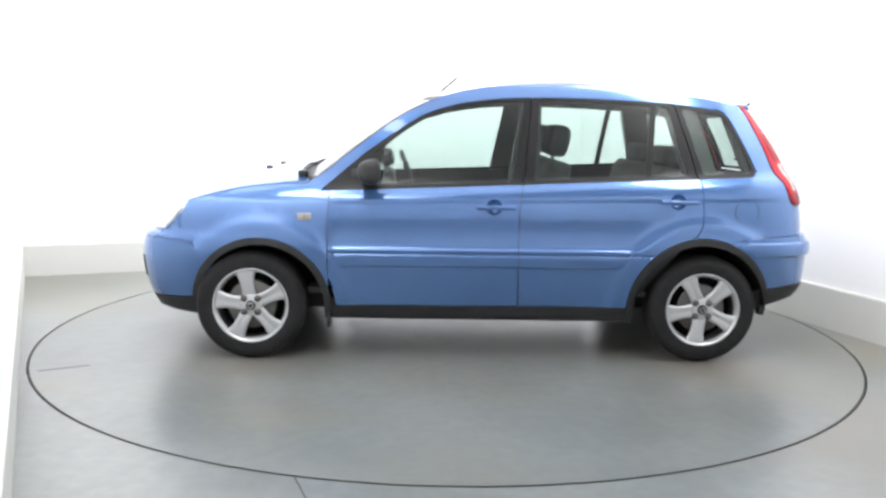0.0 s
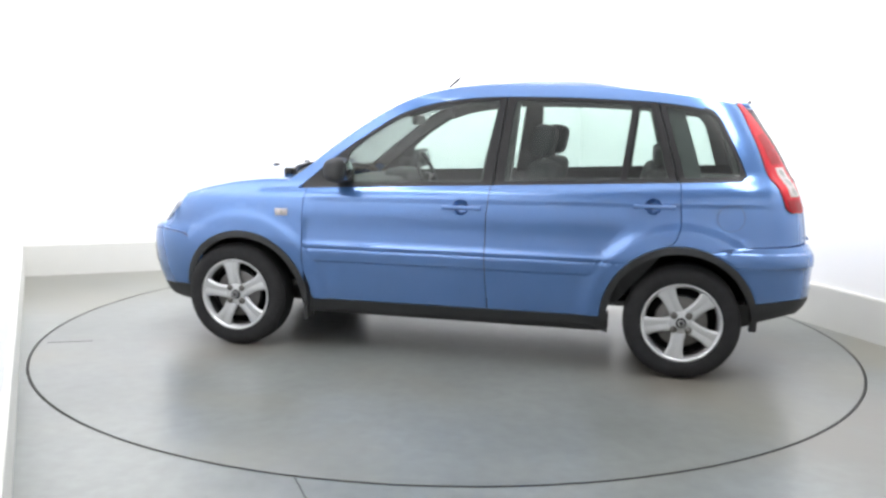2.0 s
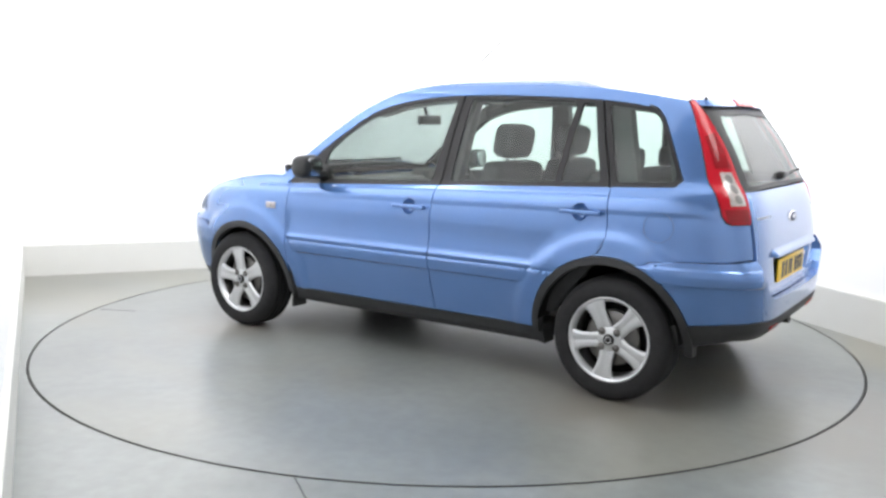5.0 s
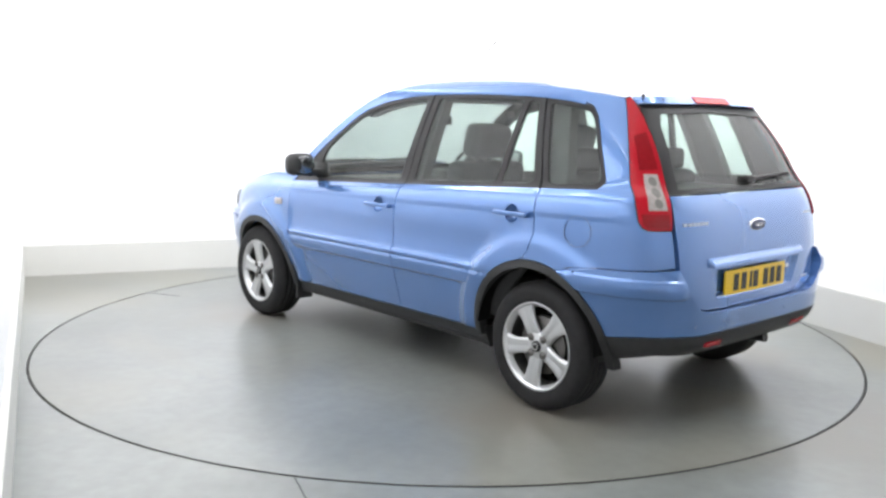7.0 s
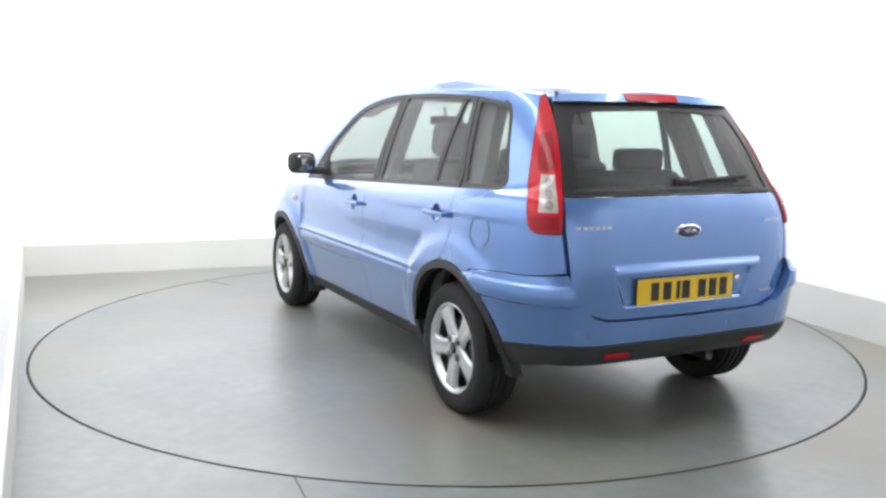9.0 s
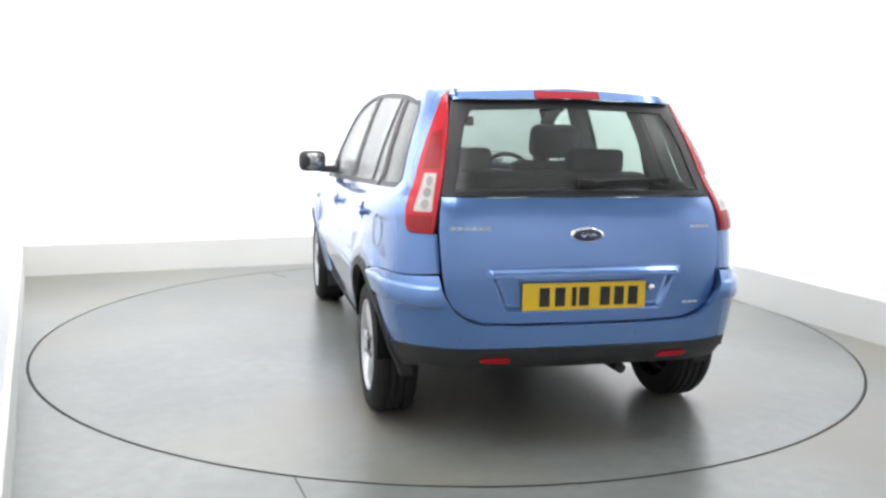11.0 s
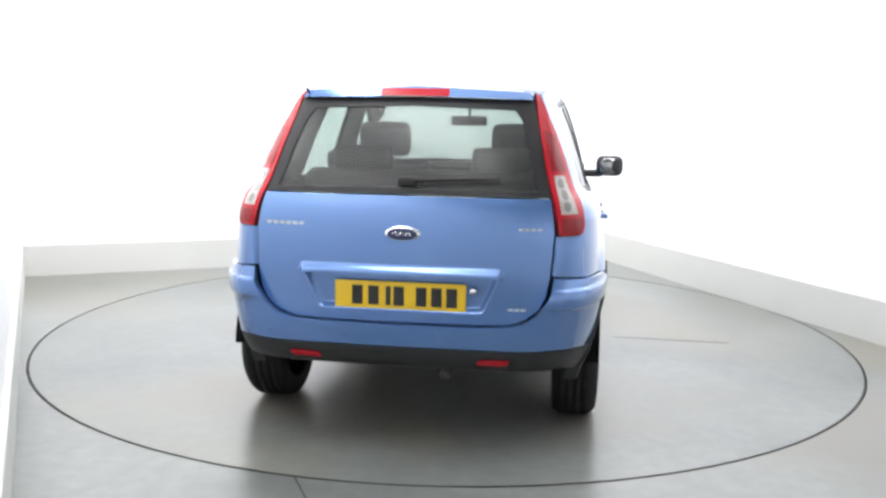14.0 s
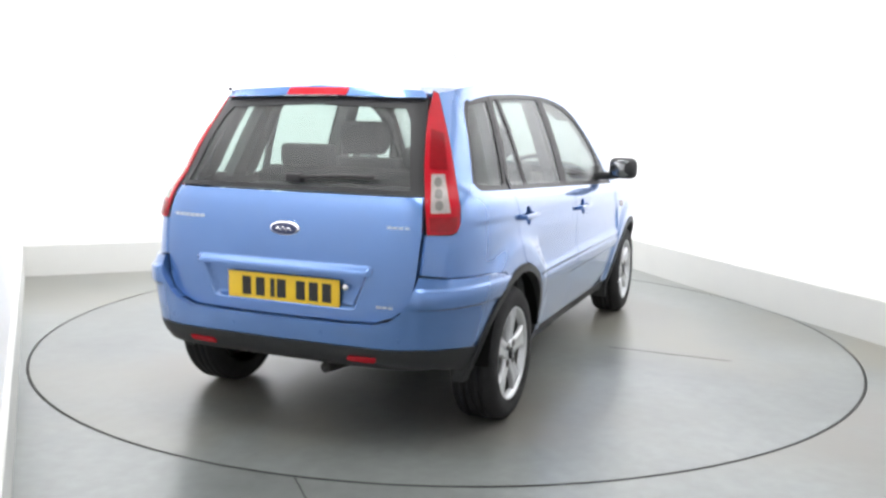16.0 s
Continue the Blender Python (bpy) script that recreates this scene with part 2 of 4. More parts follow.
# ---------------------------------------------------------------- car materials
def paint_material():
    """Blue flake base under a clear, polished lacquer."""
    m = material("metallic_blue_paint", (0.105, 0.235, 0.49), 0.24, metal=0.55, coat=1.0)
    nt = m.node_tree
    b = nt.nodes["Principled BSDF"]
    b.inputs["Coat Roughness"].default_value = 0.03
    b.inputs["Coat IOR"].default_value = 1.55
    co = nt.nodes.new("ShaderNodeTexCoord")
    dirt = nt.nodes.new("ShaderNodeTexNoise")
    dirt.inputs["Scale"].default_value, dirt.inputs["Detail"].default_value = 5, 6
    flake = nt.nodes.new("ShaderNodeTexNoise")
    flake.inputs["Scale"].default_value, flake.inputs["Detail"].default_value = 900, 2
    peel = nt.nodes.new("ShaderNodeTexNoise")
    peel.inputs["Scale"].default_value, peel.inputs["Detail"].default_value = 9, 2
    for n in (dirt, flake, peel):
        nt.links.new(co.outputs["Object"], n.inputs["Vector"])
    blend = nt.nodes.new("ShaderNodeMix")
    blend.inputs[0].default_value = 0.4
    nt.links.new(dirt.outputs["Fac"], blend.inputs[2])
    nt.links.new(flake.outputs["Fac"], blend.inputs[3])
    mix = nt.nodes.new("ShaderNodeMix")
    mix.data_type = "RGBA"
    mix.inputs[6].default_value = (0.080, 0.180, 0.415, 1)
    mix.inputs[7].default_value = (0.101, 0.216, 0.486, 1)
    nt.links.new(blend.outputs[0], mix.inputs[0])
    nt.links.new(mix.outputs[2], b.inputs["Base Color"])
    rr = nt.nodes.new("ShaderNodeMapRange")
    rr.inputs["To Min"].default_value, rr.inputs["To Max"].default_value = 0.20, 0.28
    nt.links.new(dirt.outputs["Fac"], rr.inputs["Value"])
    nt.links.new(rr.outputs[0], b.inputs["Roughness"])
    bp = nt.nodes.new("ShaderNodeBump")
    bp.inputs["Strength"].default_value, bp.inputs["Distance"].default_value = 0.12, 0.004
    nt.links.new(peel.outputs["Fac"], bp.inputs["Height"])
    nt.links.new(bp.outputs["Normal"], b.inputs["Coat Normal"])
    return m


def glass_material(name, tint, dust_or_haze=0.0):
    m = bpy.data.materials.new(name)
    m.use_nodes = True
    nt = m.node_tree
    nt.nodes.remove(nt.nodes["Principled BSDF"])
    clear = nt.nodes.new("ShaderNodeBsdfTransparent")
    clear.inputs[0].default_value = (*tint, 1)
    gloss = nt.nodes.new("ShaderNodeBsdfGlossy")
    gloss.inputs["Roughness"].default_value = 0.26
    facing = nt.nodes.new("ShaderNodeLayerWeight")
    facing.inputs["Blend"].default_value = 0.5
    power = nt.nodes.new("ShaderNodeMath")
    power.operation = "POWER"
    power.inputs[1].default_value = 5
    nt.links.new(facing.outputs["Facing"], power.inputs[0])
    fres = nt.nodes.new("ShaderNodeMapRange")
    fres.inputs["To Min"].default_value = 0.04
    nt.links.new(power.outputs[0], fres.inputs["Value"])
    mix = nt.nodes.new("ShaderNodeMixShader")
    nt.links.new(fres.outputs[0], mix.inputs[0])
    nt.links.new(clear.outputs[0], mix.inputs[1])
    nt.links.new(gloss.outputs[0], mix.inputs[2])
    out = mix
    # grey diffuse film stands in for the haze of reflections on the pane
    if dust_or_haze:
        film = nt.nodes.new("ShaderNodeBsdfDiffuse")
        film.inputs[0].default_value = (0.5, 0.5, 0.5, 1)
        co = nt.nodes.new("ShaderNodeTexCoord")
        n = nt.nodes.new("ShaderNodeTexNoise")
        n.inputs["Scale"].default_value, n.inputs["Detail"].default_value = 3, 5
        nt.links.new(co.outputs["Object"], n.inputs["Vector"])
        mr = nt.nodes.new("ShaderNodeMapRange")
        mr.inputs["From Min"].default_value, mr.inputs["From Max"].default_value = 0.35, 0.75
        mr.inputs["To Min"].default_value, mr.inputs["To Max"].default_value = dust_or_haze * 0.4, dust_or_haze
        nt.links.new(n.outputs["Fac"], mr.inputs["Value"])
        mix2 = nt.nodes.new("ShaderNodeMixShader")
        nt.links.new(mr.outputs[0], mix2.inputs[0])
        nt.links.new(mix.outputs[0], mix2.inputs[1])
        nt.links.new(film.outputs[0], mix2.inputs[2])
        out = mix2
    nt.links.new(out.outputs[0], nt.nodes["Material Output"].inputs[0])
    return m


PAINT = paint_material()
BLACK = material("black_trim_plastic", (0.030, 0.031, 0.032), 0.55, spec=0.35, noise_scale=30, noise_amount=0.2, bump=0.2, bump_scale=500)
FRAME = material("black_window_frame", (0.020, 0.020, 0.021), 0.45, spec=0.3)
WELL = material("matt_black_liner", (0.008, 0.008, 0.008), 0.95, spec=0.1)
RUBBER = material("tyre_rubber", (0.019, 0.019, 0.020), 0.75, spec=0.25, noise_scale=25, noise_amount=0.3, bump=0.2, bump_scale=120)
ALLOY = material("silver_alloy", (0.56, 0.57, 0.58), 0.36, metal=0.7, noise_scale=40, noise_amount=0.05)
STEEL = material("dull_brake_steel", (0.16, 0.155, 0.15), 0.45, metal=0.8, noise_scale=40, noise_amount=0.2)
CHROME = material("chrome", (0.8, 0.8, 0.82), 0.08, metal=1.0)
DARKBLUE = material("dark_blue_enamel_and_crease_shade", (0.02, 0.03, 0.09), 0.3)
RED = material("red_lamp_lens", (0.44, 0.010, 0.020), 0.16, spec=0.3, noise_scale=60, noise_amount=0.10)
DEEPRED = material("deep_red_lamp_lens", (0.25, 0.007, 0.012), 0.16, spec=0.3, noise_scale=60, noise_amount=0.15)
CLEAR = material("clear_lamp_lens", (0.40, 0.36, 0.34), 0.15, coat=0.8, noise_scale=70, noise_amount=0.35)
YELLOW = material("yellow_plate_film", (0.80, 0.52, 0.02), 0.4, noise_scale=20, noise_amount=0.04)
INK = material("black_plate_print", (0.015, 0.015, 0.015), 0.5)
HEADLAMP = material("polished_headlamp_glass", (0.80, 0.81, 0.82), 0.10, coat=1.0, noise_scale=30, noise_amount=0.1)
DARKSTEEL = material("dark_exhaust_steel", (0.045, 0.043, 0.041), 0.55, metal=0.6, noise_scale=40, noise_amount=0.3)
SEAT = material("dark_grey_seat_cloth", (0.052, 0.054, 0.057), 0.9, noise_scale=14, noise_amount=0.25)
CABIN = material("grey_cabin_plastic", (0.078, 0.080, 0.080), 0.6, noise_scale=30, noise_amount=0.15)
DOORTRIM = material("charcoal_door_trim", (0.040, 0.041, 0.042), 0.85, spec=0.2, noise_scale=30, noise_amount=0.2)
LINER = material("pale_roof_lining", (0.34, 0.34, 0.33), 0.9)
SMOKE = material("smoked_lens", (0.20, 0.19, 0.18), 0.2, coat=0.6)
# mirror metal darkened in place of the dark car side it would reflect
MIRROR = material("mirror_glass", (0.32, 0.33, 0.34), 0.05, metal=1.0)
GLASS = glass_material("green_tinted_glass", (0.65, 0.745, 0.705), 0.06)
# dark tint and strong film imitate the windscreen's grazing reflection of the cabin
SCREEN = glass_material("hazed_windscreen_glass", (0.46, 0.51, 0.49), 0.22)
REARGLASS = glass_material("hazed_rear_glass", (0.56, 0.65, 0.61), 0.11)

# ---------------------------------------------------------------- car panels


def smooth_step(a, b, v):
    t = min(1.0, max(0.0, (v - a) / (b - a)))
    return t * t * (3 - 2 * t)


F_ARCH, R_ARCH = (1.185, 0.28), (-1.218, 0.285)
F_IN, F_OUT, R_IN, R_OUT = 0.345, 0.382, 0.362, 0.397


def relief(x, z):
    """Raised forms on the flank: flared arches, the door moulding, the shoulder crease."""
    rf, rr = math.hypot(x - F_ARCH[0], z - F_ARCH[1]), math.hypot(x - R_ARCH[0], z - R_ARCH[1])
    out = 0.017 * (1 - smooth_step(0.448, 0.515, rf)) + 0.018 * (1 - smooth_step(0.462, 0.535, rr))
    run = smooth_step(-0.97, -0.93, x) * (1 - smooth_step(0.804, 0.818, x))
    if run > 0:
        strip = run * smooth_step(0.505, 0.517, z) * (1 - smooth_step(0.603, 0.618, z))
        out = max(out, 0.010 * strip)
        out -= 0.007 * smooth_step(0.572, 0.580, z) * (1 - smooth_step(0.584, 0.592, z)) * strip
        out -= 0.010 * run * smooth_step(0.60, 0.64, z) * (1 - smooth_step(0.66, 0.80, z)) * smooth_step(0.45, 0.55, min(rf, rr))
    out -= 0.006 * (1 - smooth_step(0.842, 0.874, z - 0.02 * (0.5 - x) * 0.9)) * smooth_step(0.60, 0.75, z) * (1 - smooth_step(0.74, 0.815, x))
    return out


def side_lift(x, z):
    return x, side_y(x, z) + relief(x, z), z


def plain_side(x, z):
    return x, side_y(x, z), z


def polar(deg, z, tail):
    x = -1.7
    for _ in range(4):
        a, b = X_MID - tail(z), side_half(min(x, -0.6), z)
        c, s = math.cos(radians(deg)), math.sin(radians(deg))
        r = ((abs(c) / a) ** 7 + (abs(s) / b) ** 7) ** (-1 / 7)
        x = X_MID - r * c
    return x, r * s


def quarter_lift(deg, z):
    x, y = polar(deg, z, TAIL)
    return x, y + relief(x, z) * smooth_step(20, 30, deg), z


def lamp_lift(deg, z):
    return (*polar(deg, z, TAIL), z)


def bumper_lift(deg, z):
    x, y = polar(deg, z, BUMP)
    band = 0.013 * smooth_step(0.578, 0.590, z) * (1 - smooth_step(0.652, 0.666, z)) * smooth_step(18.5, 20.5, abs(deg))
    x, y = x - band * math.cos(radians(deg)), y + band * math.sin(radians(deg)) * 1.2
    return x, y + 0.012 * smooth_step(24, 29, abs(deg)) * (1 if deg > 0 else -1), z


def angle_of(x, z):
    return math.degrees(math.atan2(side_y(x, z), X_MID - x))


def nose_lift(deg, z):
    a, b = NOSE(z) - X_NOSE, side_half(1.3, z)
    c, s = math.cos(radians(deg)), math.sin(radians(deg))
    r = ((abs(c) / a) ** 5 + (abs(s) / b) ** 5) ** -0.2
    return X_NOSE + r * c, r * s, z


def nose_angle(x, z):
    return math.degrees(math.atan2(side_y(x, z), x - X_NOSE))


def rear_lift(y, z):
    return rear_x(y, z), y, z


EDGE = curve([(-1.6, 1.388), (-1.43, 1.411), (-1.30, 1.433), (-1.09, 1.460), (-0.78, 1.489), (-0.46, 1.499), (-0.15, 1.493), (0.02, 1.474), (0.20, 1.432), (0.37, 1.354), (0.52, 1.258), (0.68, 1.14), (0.84, 1.012), (0.96, 0.93)])


def top_lift(x, q):
    """Roof and windscreen: x runs along the car, q from one edge (-1) to the other (1)."""
    z = EDGE(x)
    bow = 0.12 * smooth_step(-0.2, 0.45, x) - 0.05 * smooth_step(-1.1, -1.5, x)
    return x + bow * (1 - q * q), q * side_y(x, z), z + (0.064 - 0.042 * (1 - smooth_step(-1.5, -0.7, x))) * (1 - abs(q) ** 2.4) * (1 - smooth_step(-0.30, 0.38, x))


HOOD = curve([(0.86, 1.016), (1.0, 1.022), (1.11, 1.016), (1.27, 0.996), (1.42, 0.965), (1.58, 0.918), (1.68, 0.873), (1.80, 0.79)])


def hood_lift(x, q):
    xe = x - 0.12 * q * q * max(0.0, (x - 0.9) / 0.85)
    return xe, q * side_y(xe, HOOD(xe) - 0.075), HOOD(xe) - 0.075 * abs(q) ** 3.5


def dense(poly, step=0.03, scale=(1, 1)):
    out = []
    for i, a in enumerate(poly):
        b = poly[(i + 1) % len(poly)]
        n = max(1, math.ceil(math.hypot((b[0] - a[0]) * scale[0], (b[1] - a[1]) * scale[1]) / step))
        out += [(a[0] + (b[0] - a[0]) * k / n, a[1] + (b[1] - a[1]) * k / n) for k in range(n)]
    return out


def arc(c, r, a0, a1, n=24):
    return [(c[0] + r * math.cos(radians(a0 + (a1 - a0) * i / n)), c[1] + r * math.sin(radians(a0 + (a1 - a0) * i / n))) for i in range(n + 1)]


def rounded(poly, r):
    """The polygon with its corners cut round."""
    out = []
    n = len(poly)
    for i in range(n):
        p, a, b = Vector(poly[i]), Vector(poly[i - 1]), Vector(poly[(i + 1) % n])
        da, db = (a - p), (b - p)
        ra = min(r, da.length * 0.45)
        rb = min(r, db.length * 0.45)
        s, e = p + da.normalized() * ra, p + db.normalized() * rb
        for t in (0, 0.25, 0.5, 0.75, 1):
            out.append(tuple(s * (1 - t) ** 2 + p * 2 * t * (1 - t) + e * t * t))
    return out


def inside(pts, poly):
    x, y = pts[:, 0], pts[:, 1]
    res = np.zeros(len(pts), bool)
    px, py = np.array(poly).T
    qx, qy = np.roll(px, -1), np.roll(py, -1)
    for ax, ay, bx, by in zip(px, py, qx, qy):
        if ay != by:
            res ^= ((ay > y) != (by > y)) & (x < (bx - ax) * (y - ay) / (by - ay) + ax)
    return res


def panel(name, poly, lift, mat, parent, out, side=1, thick=0.014, step=0.035, holes=(), label="", offset=0.0, scale=(1, 1), edge=0.03, extra=()):
    """A sheet that follows the body: poly is its outline in the plane of lift, out the way that it faces; its rim is turned inwards."""
    loops = [dense(poly, edge, scale)] + [dense(h, edge, scale) for h in holes]
    verts, edges = [], []
    for lp in loops:
        s = len(verts)
        verts += lp
        edges += [(s + i, s + (i + 1) % len(lp)) for i in range(len(lp))]
    rim = np.array(verts)
    fence = np.array([p for lp in loops for p in dense(lp, 0.005, scale)])
    lo, hi = rim.min(0), rim.max(0)
    su, sv = step / scale[0], step / scale[1]
    gu, gv = np.meshgrid(np.arange(lo[0] + su / 2, hi[0], su), np.arange(lo[1] + sv / 2, hi[1], sv))
    g = np.stack([gu.ravel(), gv.ravel()], 1)
    g = g[inside(g, loops[0])]
    for h in loops[1:]:
        g = g[~inside(g, h)]
    if len(extra):
        e = np.array([p for p in extra if lo[0] < p[0] < hi[0] and lo[1] < p[1] < hi[1]])
        e = e[inside(e, loops[0])]
        for h in loops[1:]:
            e = e[~inside(e, h)]
        d = np.min(np.hypot((g[:, None, 0] - e[None, :, 0]) * scale[0], g[:, None, 1] - e[None, :, 1]), axis=1)
        g = np.concatenate([g[d > 0.022], e])
    if len(g):
        d = np.array([np.min(np.hypot((p[0] - fence[:, 0]) * scale[0], (p[1] - fence[:, 1]) * scale[1])) for p in g])
        g = g[d > (0.0065 if len(extra) else step * 0.45)]
    res = delaunay_2d_cdt([Vector((u * scale[0], v * scale[1])) for u, v in verts + [tuple(p) for p in g]], edges, [], 0, 1e-6)
    vs, tris = [Vector((v.x / scale[0], v.y / scale[1])) for v in res[0]], res[2]
    cen = np.array([[sum(vs[i].x for i in t) / len(t), sum(vs[i].y for i in t) / len(t)] for t in tris])
    keep = inside(cen, loops[0])
    for h in loops[1:]:
        keep &= ~inside(cen, h)
    o = Vector((out[0], out[1] * side, out[2])).normalized()
    bm = bmesh.new()
    made, normals = {}, []
    eu, ev = 0.003 / scale[0], 0.003 / scale[1]

    def facing(u, v):
        a = Vector(lift(u + eu, v)) - Vector(lift(u - eu, v))
        b = Vector(lift(u, v + ev)) - Vector(lift(u, v - ev))
        n = a.cross(b)
        n.y *= side
        n = n.normalized()
        return tuple(-n if n.dot(o) < 0 else n)

    def vert(i):
        if i not in made:
            x, y, z = lift(vs[i].x, vs[i].y)
            made[i] = bm.verts.new(Vector((x, y * side, z)) + o * offset)
            normals.append(facing(vs[i].x, vs[i].y))
        return made[i]

    for t, k in zip(tris, keep):
        if k:
            f = bm.faces.new([vert(i) for i in t])
            f.smooth = True
            f.normal_update()
            if f.normal.dot(o) < 0:
                f.normal_flip()
    if thick:
        border = [(e, e.link_loops[0]) for e in bm.edges if len(e.link_loops) == 1]
        inner = {}
        for e, lp in border:
            for v in e.verts:
                if v not in inner:
                    inner[v] = bm.verts.new(v.co - o * thick)
        for e, lp in border:
            a, b = lp.vert, lp.link_loop_next.vert
            bm.faces.new((b, a, inner[a], inner[b]))
    ob = part(name, bm, mat, parent, label, smooth=None)
    me = ob.data
    me.normals_split_custom_set([normals[me.loops[k].vertex_index] if f.use_smooth else tuple(f.normal) for f in me.polygons for k in f.loop_indices])
    return ob


def revolve(bm, profile, n=48, axis="Y"):
    """Turns (radius, depth) pairs about the y axis."""
    rows = []
    for i in range(n):
        a = 2 * math.pi * i / n
        rows.append([bm.verts.new((r * math.cos(a), d, r * math.sin(a))) for r, d in profile])
    for i in range(n):
        a, b = rows[i], rows[(i + 1) % n]
        for k in range(len(profile) - 1):
            bm.faces.new((a[k], a[k + 1], b[k + 1], b[k]))


def rounded_box(bm, lo, hi, r, seg=3, m=Matrix()):
    vs = add_box(bm, lo, hi)
    es = list({e for v in vs for e in v.link_edges})
    res = bmesh.ops.bevel(bm, geom=es, offset=r, segments=seg, affect="EDGES", profile=0.6)
    all_v = {v for v in vs if v.is_valid} | set(res["verts"])
    bmesh.ops.transform(bm, matrix=m, verts=list(all_v))
    return list(all_v)


def tube(bm, pts, r, n=8):
    rows = []
    for i, p in enumerate(pts):
        d = (Vector(pts[min(i + 1, len(pts) - 1)]) - Vector(pts[max(i - 1, 0)])).normalized()
        a = d.orthogonal().normalized()
        b = d.cross(a)
        rows.append([bm.verts.new(Vector(p) + (a * math.cos(2 * math.pi * k / n) + b * math.sin(2 * math.pi * k / n)) * r) for k in range(n)])
    for i in range(len(rows) - 1):
        for k in range(n):
            bm.faces.new((rows[i][k], rows[i + 1][k], rows[i + 1][(k + 1) % n], rows[i][(k + 1) % n]))
    bm.faces.new(rows[0][::-1])
    bm.faces.new(rows[-1])


# ---------------------------------------------------------------- the car
# its origin is the turntable's axis; the body stands off that axis by SHIFT
car = tagged(new("car"), "metallic light blue five-door compact car on the turntable", "car")
SHIFT = Matrix.Translation((-0.153 - 1.85, -0.073, 0)) @ Matrix.Rotation(radians(-0.5), 4, "Z") @ Matrix.Translation((1.85, 0, 0))
LEFT, BACK, UP = (0, 1, 0), (-1, 0, 0), (0, 0, 1)
WTOP = curve([(-1.31, 1.370), (-1.23, 1.386), (-1.08, 1.403), (-0.92, 1.413), (-0.61, 1.424), (-0.30, 1.424), (-0.14, 1.418), (0.01, 1.402), (0.17, 1.372), (0.32, 1.318), (0.47, 1.222), (0.63, 1.108), (0.78, 0.98), (0.85, 0.92)])


def along(fn, x0, x1, n=12, d=0.0):
    return [(x0 + (x1 - x0) * i / n, fn(x0 + (x1 - x0) * i / n) + d) for i in range(n + 1)]


def to_polar(pts, closed=False):
    """Side-view points as corner angles and heights, with points added along the runs."""
    out = []
    for i, a in enumerate(pts if closed else pts[:-1]):
        b = pts[(i + 1) % len(pts)]
        n = max(1, math.ceil(math.dist(a, b) / 0.03))
        out += [(a[0] + (b[0] - a[0]) * k / n, a[1] + (b[1] - a[1]) * k / n) for k in range(n)]
    if not closed:
        out.append(pts[-1])
    return [(angle_of(x, z), z) for x, z in out]


# lines along which the flank's forms bend
BENDS = [(-1.2 + 0.03 * i, z) for i in range(70) for z in (0.503, 0.511, 0.519, 0.571, 0.576, 0.582, 0.588, 0.593, 0.600, 0.609, 0.619, 0.64, 0.66)]
BENDS += [(-1.6 + 0.03 * i, 0.857 + 0.018 * (0.5 + 1.6 - 0.03 * i) + d) for i in range(84) for d in (-0.016, -0.008, 0.0, 0.008, 0.016)]
BENDS += [(c[0] + r * math.cos(radians(a)), c[1] + r * math.sin(radians(a))) for c, rs in ((F_ARCH, (0.40, 0.425, 0.455, 0.467, 0.480, 0.493, 0.505)), (R_ARCH, (0.42, 0.445, 0.470, 0.484, 0.497, 0.511, 0.525))) for r in rs for a in range(0, 181, 3)]
BENDS += [(-1.15 + 0.025 * i, belt(-1.15 + 0.025 * i) - d) for i in range(90) for d in (0.0145, 0.023, 0.033, 0.045, 0.06, 0.08)]
BENDS_POLAR = [(angle_of(x, z), z) for x, z in BENDS if x < -1.05 and math.hypot(x - R_ARCH[0], z - R_ARCH[1]) > R_OUT]


